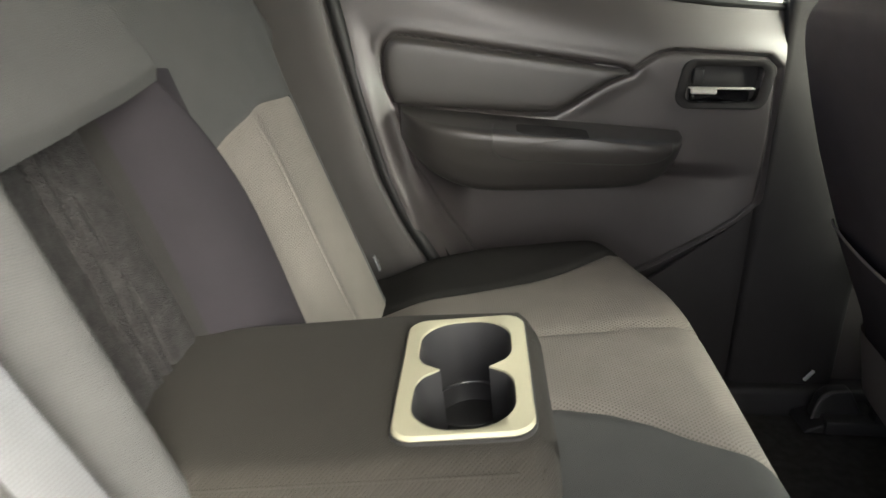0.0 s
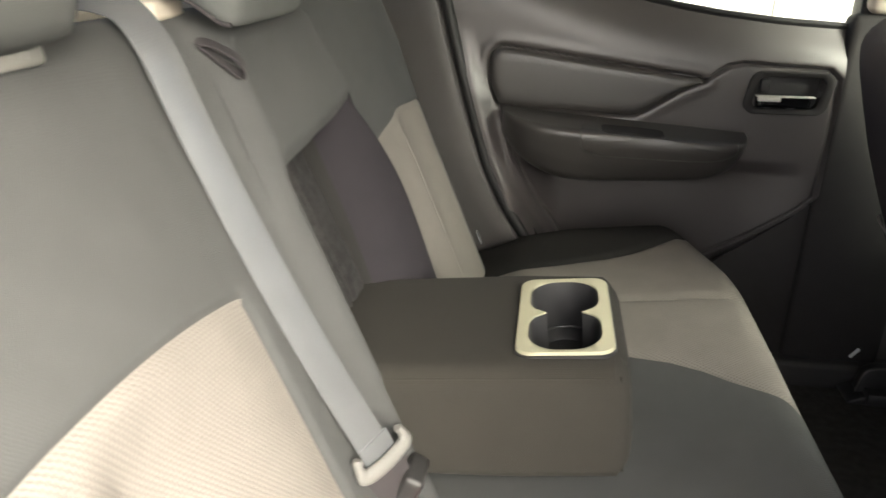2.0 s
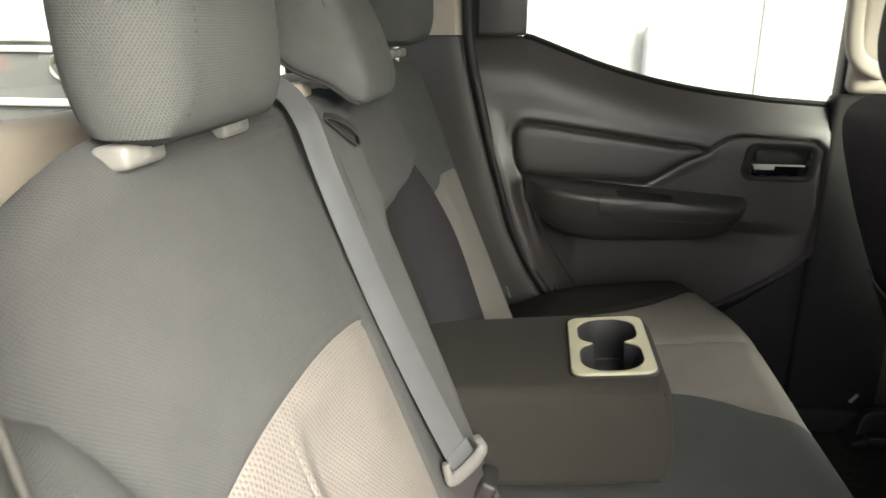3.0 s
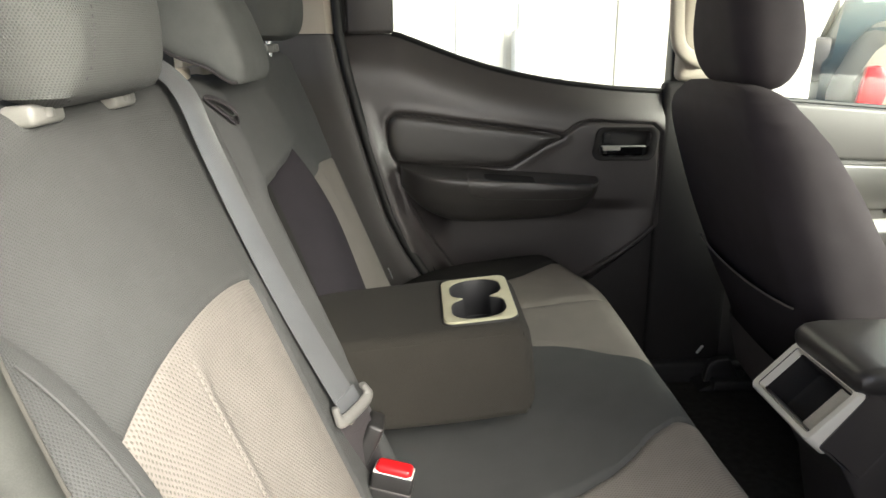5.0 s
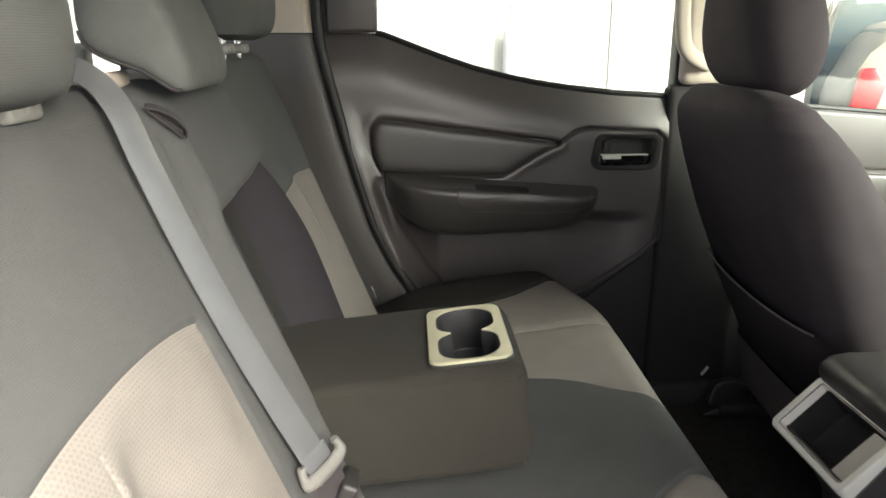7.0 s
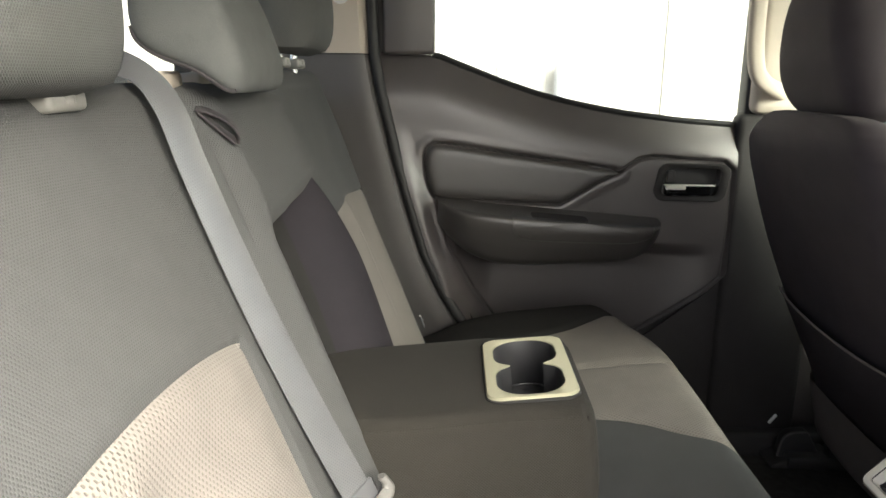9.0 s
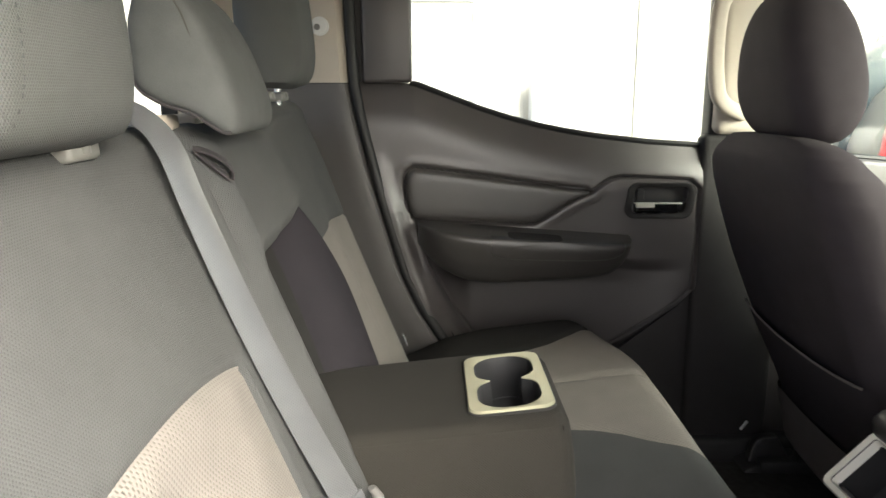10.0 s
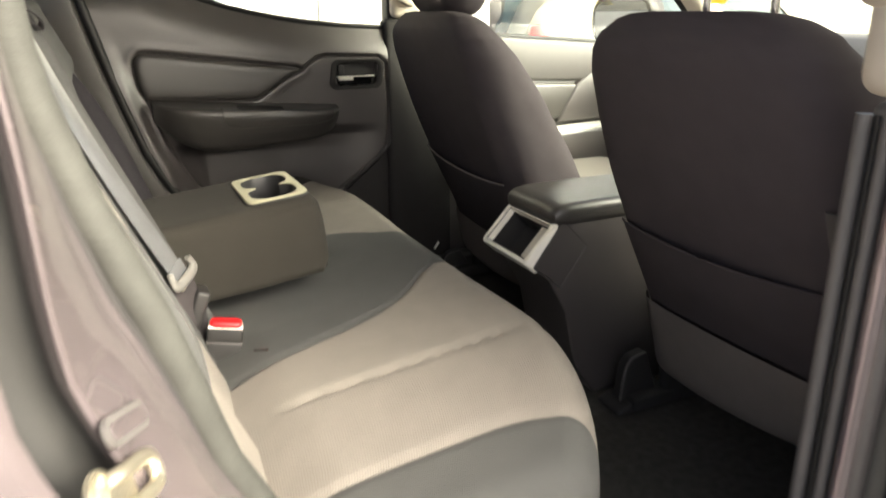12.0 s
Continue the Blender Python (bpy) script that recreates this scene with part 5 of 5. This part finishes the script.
    if c < 0:
        part("side_strap", sweep("side_strap", [bx_(-0.213, z, 0.004) for z in np.linspace(0.38, 0.575, 12)], rounded(0.022, 0.003, 0.001, 2), (1, 0, 0.3)), M_TRIM, t)
    # rails and covers
    for yy in (-0.228, 0.228):
        part("rail", rbox(0.46, 0.036, 0.028, 0.006, 2, at=(1.20, c + yy, FLOOR + 0.02)), M_BLACK, t)
        up = 1.0 if c < 0 else 0.62
        yb = c + yy * 1.1
        part("rail_cover", slab([(0.938, 0.054), (0.942, 0.062), (0.975, 0.076), (1.07, 0.080), (1.07, 0.054)], yb - 0.034, yb + 0.034, 0.006, 3), M_BLACK, t, "black plastic rail cover")
        part("rail_bracket", slab([(0.958, 0.07), (0.966, 0.07 + 0.070 * up), (0.980, 0.07 + 0.090 * up), (1.015, 0.07 + 0.095 * up), (1.05, 0.07)], yb - 0.014, yb + 0.014, 0.006, 3), M_BLACK, t, "black rail bracket")
        part("bracket_edge", tube("bracket_edge", spline([(0.956, yb - 0.015, 0.074), (0.963, yb - 0.015, 0.07 + 0.066 * up), (0.978, yb - 0.015, 0.07 + 0.090 * up), (1.010, yb - 0.015, 0.07 + 0.096 * up)], 5), 0.0028, 6), M_TRIM, t)
        part("seat_leg", rbox(0.30, 0.03, 0.16, 0.008, 2, at=(1.2, c + yy, 0.13)), M_BLACK, t)
    part("crossbar", tube("crossbar", [Vector((1.10, c - 0.2, 0.075)), Vector((1.10, c + 0.2, 0.075))], 0.007), M_STEEL, t)
    return t


CF = 0.400
front_seat(MID + CF, "dark cloth front passenger seat with map pocket and vinyl skirt")
front_seat(MID - CF, "dark cloth driver's seat with map pocket and strap")
for c, hz_, hx_ in ((MID + CF, 0.772, 0.868), (MID - CF - 0.015, 0.815, 0.885)):
    h = thing("headrest", "charcoal cloth headrest on front seat", "headrest", "front headrests")
    rows = []
    for k in range(24):
        f = k / 23
        e = max((1 - abs(2 * f - 1) ** 2.5) ** (1 / 2.1), 0.12)
        z = hz_ + 0.245 * f
        w = 0.262 * table(f, [(0, 0.50), (0.03, 0.68), (0.08, 0.82), (0.16, 0.93), (0.28, 1.0), (0.42, 0.99), (0.6, 0.90), (0.75, 0.78), (0.88, 0.62), (0.96, 0.46), (1, 0.30)])
        d = 0.125 * e
        rows.append([(hx_ - 0.10 * (z - hz_) + b, c + a, z) for a, b in rounded(w, d, d * 0.45, 8)])
    part("cushion", face_out(surf("cushion", rows, closed=True, caps=True)), M_BACKCLOTH, h)
    posts(h, c, 0.055, 0.785, hz_ + 0.02, hx_, 0.15, M_BLACK, c > 0)

# ---- centre console ----
console = thing("centre_console", "dark plastic centre console with silver-framed rear tray and padded lid", "console")
CY = MID + 0.001
part("body", slab([(0.80, 0.345), (0.806, 0.353), (0.862, 0.300), (0.914, 0.371), (0.859, 0.424), (0.865, 0.432), (0.92, 0.440), (1.55, 0.42), (1.60, 0.30), (1.60, FLOOR), (0.955, FLOOR), (0.905, 0.12), (0.885, 0.20), (0.875, 0.245), (0.835, 0.315)], CY - 0.086, CY + 0.086, 0.012, 3), M_DOOR, console)
for sy_ in (-1, 1):
    part("side_cheek", slab([(0.803, 0.349), (0.861, 0.427), (0.915, 0.372), (0.862, 0.299)], CY + sy_ * 0.0725, CY + sy_ * 0.0858), M_DOOR, console)
fm = Matrix.Translation((0.822, CY, 0.384)) @ Matrix.Rotation(radians(-47), 4, 'Y')
fr = []
for (w, l, r), dz in (((0.096, 0.166, 0.010), -0.026), ((0.098, 0.168, 0.010), 0.004), ((0.094, 0.164, 0.010), 0.008), ((0.080, 0.146, 0.006), 0.008), ((0.076, 0.142, 0.005), 0.003), ((0.076, 0.142, 0.005), -0.02)):
    fr.append([fm @ Vector((a, b, dz)) for a, b in rounded(w, l, r, 4)])
part("tray_frame", face_out(surf("tray_frame", fr, closed=True)), M_SATIN, console, "satin silver frame")
tr = []
for (w, l, r), dz in (((0.078, 0.144, 0.005), 0.001), ((0.072, 0.136, 0.008), -0.058), ((0.058, 0.118, 0.010), -0.064), ((0.01, 0.02, 0.004), -0.064)):
    tr.append([fm @ Vector((a, b, dz + 0.006)) for a, b in rounded(w, l, r, 4)])
part("tray", face_out(surf("tray", tr, closed=True)), M_BLACK, console, "black storage tray")
part("tray_side", rbox(0.070, 0.040, 0.040, 0.002, m=fm @ Matrix.Translation((0, -0.050, -0.030))), plain("pale_grey_tray_plastic", (0.66, 0.63, 0.56), 0.5), console, "pale grey inner tray step")
lid_r = []
for x, w, z0_, z1_ in ((0.840, 0.150, 0.428, 0.440), (0.844, 0.170, 0.420, 0.448), (0.856, 0.180, 0.417, 0.454), (0.88, 0.184, 0.416, 0.457), (1.0, 0.184, 0.416, 0.458), (1.13, 0.182, 0.416, 0.456), (1.15, 0.17, 0.424, 0.455)):
    lid_r.append([(x, CY + a, (z0_ + z1_) / 2 + b) for a, b in rounded(w, z1_ - z0_, 0.015, 6)])
part("lid", face_out(surf("lid", lid_r, closed=True, caps=True)), M_PAD, console, "black leatherette padded lid")
stitches("lid_stitching", [Vector((0.86 + 0.27 * k / 70, CY - 0.0925, 0.437)) for k in range(71)], console, 0.004, (0.003, 0.0008), (0, 0, 0))

# small white clip on the floor beside the seat
clip = tagged(part("clip", rbox(0.0065, 0.005, 0.024, 0.0018, m=pose(0.944, 0.639, 0.150, 10, 35, 20)), M_WHITE), "small white plastic clip hanging by seat rail", "clip")

# ---- outside ----
M_GROUND = plain("grey_asphalt", (0.085, 0.083, 0.08), 0.9, 0.15, 3, 90, 0.5, 0.004)
ground = tagged(part("ground", rbox(400, 400, 0.1, 0, at=(0, 0, -0.66)), M_GROUND, smooth=False), "grey asphalt yard outside the car", "ground", kind="structure")
M_WALL = plain("white_cladding", (0.44, 0.432, 0.392), 0.6, 0.05, 2, 60, 0.05)
wall = tagged(part("backdrop_wall", rbox(9.3, 0.2, 5.0, 0.01, at=(-1.35, 4.72, 1.85)), M_WALL), "white clad wall of the building beside the car", "wall", kind="structure")
M_JOINT = plain("pale_grey_sealant", (0.34, 0.335, 0.30), 0.7)
for k in range(7):
    part("cladding_joint", rbox(0.035, 0.03, 5.0, 0.004, at=(-5.48 + 1.21 * k, 4.61, 1.85)), M_JOINT, wall)
rib_rows = []
for z in (-0.61, 4.3):
    row = []
    for k in range(int(8.9 / 0.09)):
        x = -5.7 + 0.09 * k
        row += [(x, 4.612, z), (x + 0.05, 4.612, z), (x + 0.06, 4.608, z), (x + 0.08, 4.608, z)]
    rib_rows.append(row)
part("cladding_sheet", surf("cladding_sheet", rib_rows), M_WALL, wall, smooth=False)
# white wall added in place of the bright sky beyond the cars
tagged(part("backdrop_bright_sky", rbox(34, 0.2, 7.0, 0.01, at=(14.0, 17.0, 2.85)), M_WALL), "white wall standing in for the bright sky beyond the parked cars", "wall", kind="structure")
M_POST = plain("grey_painted_steel", (0.48, 0.49, 0.49), 0.5)
pipe = tagged(new("bollard"), "grey steel post with narrow top in front of wall", "post")
part("lower_post", cyl(0.064, 1.54, at=(1.03, 4.5, 0.16), bevel=0.012), M_POST, pipe)
part("upper_post", cyl(0.026, 0.20, at=(1.03, 4.5, 1.01), bevel=0.006), M_POST, pipe)
yard_door = tagged(new("door_5"), "white steel door with grey frame in the clad wall", "door", kind="structure")
part("leaf", rbox(0.92, 0.03, 2.10, 0.004, at=(0.10, 4.585, 0.44)), M_WALL, yard_door)
for bx_0, sx_0, bz_0, sz_0 in ((-0.385, 0.05, 0.47, 2.16), (0.585, 0.05, 0.47, 2.16), (0.10, 0.92, 1.52, 0.05)):
    part("frame", rbox(sx_0, 0.05, sz_0, 0.006, at=(bx_0, 4.58, bz_0)), M_POST, yard_door)
part("handle", rbox(0.12, 0.05, 0.02, 0.006, at=(0.46, 4.55, 0.42)), M_POST, yard_door)


def parked_car(label, at, yaw, paint, scale=1.0, tail=True):
    t = thing("parked_car", label, "car", "parked cars")
    secs_ = []
    # half outlines from tail to nose: x, floor, shoulder and roof heights, half widths at shoulder and roof
    for x, zf, zs_, zr, ws, wr in ((-2.24, 0.50, 0.86, 0.95, 0.70, 0.60), (-2.20, 0.40, 0.98, 1.10, 0.80, 0.66), (-2.05, 0.34, 1.04, 1.42, 0.86, 0.64), (-1.86, 0.32, 1.05, 1.62, 0.88, 0.62), (-1.60, 0.32, 1.05, 1.69, 0.89, 0.62),
                                   (-0.9, 0.32, 1.05, 1.73, 0.89, 0.62), (0.0, 0.32, 1.04, 1.72, 0.89, 0.61), (0.45, 0.32, 1.03, 1.64, 0.89, 0.60), (1.05, 0.32, 1.00, 1.12, 0.88, 0.66), (1.7, 0.32, 0.92, 1.03, 0.86, 0.66), (2.1, 0.34, 0.80, 0.92, 0.80, 0.60), (2.28, 0.42, 0.66, 0.72, 0.62, 0.45)):
        half = [(0.0, zf), (ws * 0.8, zf), (ws * 0.98, zf + 0.10), (ws, zs_ * 0.75), (ws * 0.985, zs_), (wr + (ws - wr) * 0.62, zs_ + (zr - zs_) * 0.35), (wr + 0.06, zr - (zr - zs_) * 0.16), (wr - 0.06, zr - 0.01), (0.0, zr)]
        ring = [(x, a, b) for a, b in half] + [(x, -a, b) for a, b in half[-2:0:-1]]
        secs_.append(ring)
    part("body", face_out(surf("body", secs_, closed=True, caps=True)), paint, t)
    pane_mat = material("tinted_window", (0.07, 0.10, 0.11), 0.10, spec=0.4)
    for s in (-1, 1):
        for x0, x1, x2, x3 in (((-1.36, -1.22, -1.14, -1.12),) if tail else ((-1.86, -1.78, -1.22, -1.16),)) + ((-1.08, -1.08, -0.22, -0.18), (-0.10, -0.10, 0.42, 0.82)):
            win = [(x0, s * 0.865, 1.12), (x3, s * 0.868, 1.12), (x2, s * 0.735, 1.55), (x1, s * 0.735, 1.55)]
            part("side_window", surf("side_window", [[win[0], win[1]], [win[3], win[2]]]), pane_mat, t)
            part("window_trim", tube("window_trim", [Vector(p) for p in win + win[:1]], 0.016, 6), M_BLACK, t)
        part("roof_rail", tube("roof_rail", [Vector((-1.6, s * 0.55, 1.71)), Vector((-1.3, s * 0.56, 1.77)), Vector((0.1, s * 0.56, 1.77)), Vector((0.3, s * 0.55, 1.71))], 0.018, 8), M_TRIM, t)
        lamp = slab([(-2.19, 0.86), (-2.13, 1.22), (-2.02, 1.24), (-1.92, 1.08), (-1.98, 0.86)], s * 0.74, s * 0.885, 0.02, 2)
        part("tail_light", lamp, M_RED if tail else M_TRIM, t, "red tail light" if tail else "grey lamp cover")
        for xx in (-1.4, 1.4):
            w = part("wheel", cyl(0.34, 0.22, m=Matrix.Translation((xx, s * 0.80, 0.34)) @ Matrix.Rotation(radians(90), 4, 'X'), seg=28, bevel=0.03), M_RUBBER, t)
            part("rim", cyl(0.22, 0.235, m=Matrix.Translation((xx, s * 0.80, 0.34)) @ Matrix.Rotation(radians(90), 4, 'X'), seg=20, bevel=0.02), M_SATIN, w)
    # opaque glass coloured pale for the daylight showing through it
    part("rear_window", surf("rear_window", [[(-2.165, -0.60, 1.16), (-2.165, 0.60, 1.16)], [(-1.915, -0.54, 1.57), (-1.915, 0.54, 1.57)]]), material("daylight_rear_glass", (0.30, 0.34, 0.32), 0.10, spec=0.4), t)
    part("bumper", rbox(0.16, 1.60, 0.20, 0.05, 3, at=(-2.22, 0, 0.52)), M_BLACK, t)
    if not tail:
        for y0_, w_ in ((0.66, 0.10), (0.44, 0.26)):
            part("lettering_bar", rbox(0.006, w_, 0.05, 0, at=(-2.245, y0_, 0.80)), M_WHITE, t, "white lettering bar", smooth=False)
    t.matrix_world = pose(*at, 0, 0, yaw) @ Matrix.Scale(scale, 4)
    return t


parked_car("cream white estate car with red tail light parked outside", (6.56, 5.56, -0.61), -20, plain("cream_car_paint", (0.30, 0.285, 0.225), 0.5, 0.03))
parked_car("teal blue van-like car parked beyond the white car", (6.64, 8.45, -0.61), 60, plain("blue_car_paint", (0.018, 0.050, 0.066), 0.4, 0.05, coat=0.15), 1.2, tail=False)
# door mirror outside the front door
mirror = thing("door_mirror", "black door mirror with bright glass outside front window", "door mirror")
mm = pose(1.79, 0.935, 0.748, 0, 0, 17)
mr = []
for x, sc in ((-0.012, 0.90), (-0.010, 0.95), (0.0, 1.0), (0.07, 0.96), (0.11, 0.7), (0.125, 0.3)):
    mr.append([mm @ Vector((x, a * sc, b * sc)) for a, b in rounded(0.246, 0.176, 0.065, 6)])
part("housing", face_out(surf("housing", mr, closed=True, caps=False)), M_BLACK, mirror)
glass_me = slab([(a, b) for a, b in rounded(0.214, 0.146, 0.055, 6)], -0.010, -0.006, plane="yz")
glass_me.transform(mm)
part("mirror_glass", glass_me, material("mirror", (0.8, 0.8, 0.78), 0.02, 1.0), mirror, "mirror glass")
part("arm", rbox(0.05, 0.15, 0.04, 0.012, at=(1.83, 0.83, 0.69)), M_BLACK, mirror)
# bed of the pickup behind the rear window
bed = thing("pickup_bed", "dark pickup load bed with steel rails behind the cab", "load bed")
part("front_board", rbox(0.04, 1.4, 0.40, 0.01, at=(-0.36, MID, 0.50)), M_TRIM, bed)
part("side_panel", rbox(1.5, 0.05, 0.56, 0.015, at=(-1.1, 0.73, 0.575)), M_BEDGREY, bed, "grey load bed side")
part("side_panel", rbox(1.5, 0.05, 0.40, 0.015, at=(-1.1, -0.75, 0.50)), M_BEDGREY, bed, "grey load bed side")
# near-white rails paint the light reflected along the bed side
for zz, rr in ((0.866, 0.012), (0.838, 0.007), (0.722, 0.009)):
    part("rail", tube("rail", [Vector((-1.84, 0.698, zz)), Vector((-1.0, 0.698, zz)), Vector((-0.38, 0.698, zz))], rr, 8), M_SATIN, bed, "metal rail coloured pale for reflected light")
ring_p = [Vector((-0.79 + 0.028 * math.cos(a), 0.70, 0.80 + 0.028 * math.sin(a))) for a in np.linspace(0, 2 * math.pi, 25)]
part("tie_ring", tube("tie_ring", ring_p, 0.005, 8), M_STEEL, bed)
part("tail_gate", rbox(0.05, 1.4, 0.5, 0.02, at=(-1.85, MID, 0.55)), M_TRIM, bed)
part("bed_floor", rbox(1.5, 1.4, 0.04, 0.01, at=(-1.1, MID, 0.32)), M_TRIM, bed)

tag = tagged(part("label_tag", rbox(0.003, 0.012, 0.024, 0.001, m=Matrix.Translation((0.217, 0.528, 0.388)) @ Matrix.Rotation(radians(-20), 4, 'Y')), M_WEB), "small grey cloth tag at the foot of the backrest", "tag")
part("print_bar", rbox(0.0008, 0.008, 0.003, 0, m=Matrix.Translation((0.2190, 0.528, 0.391)) @ Matrix.Rotation(radians(-20), 4, 'Y')), M_BLACK, tag, smooth=False)
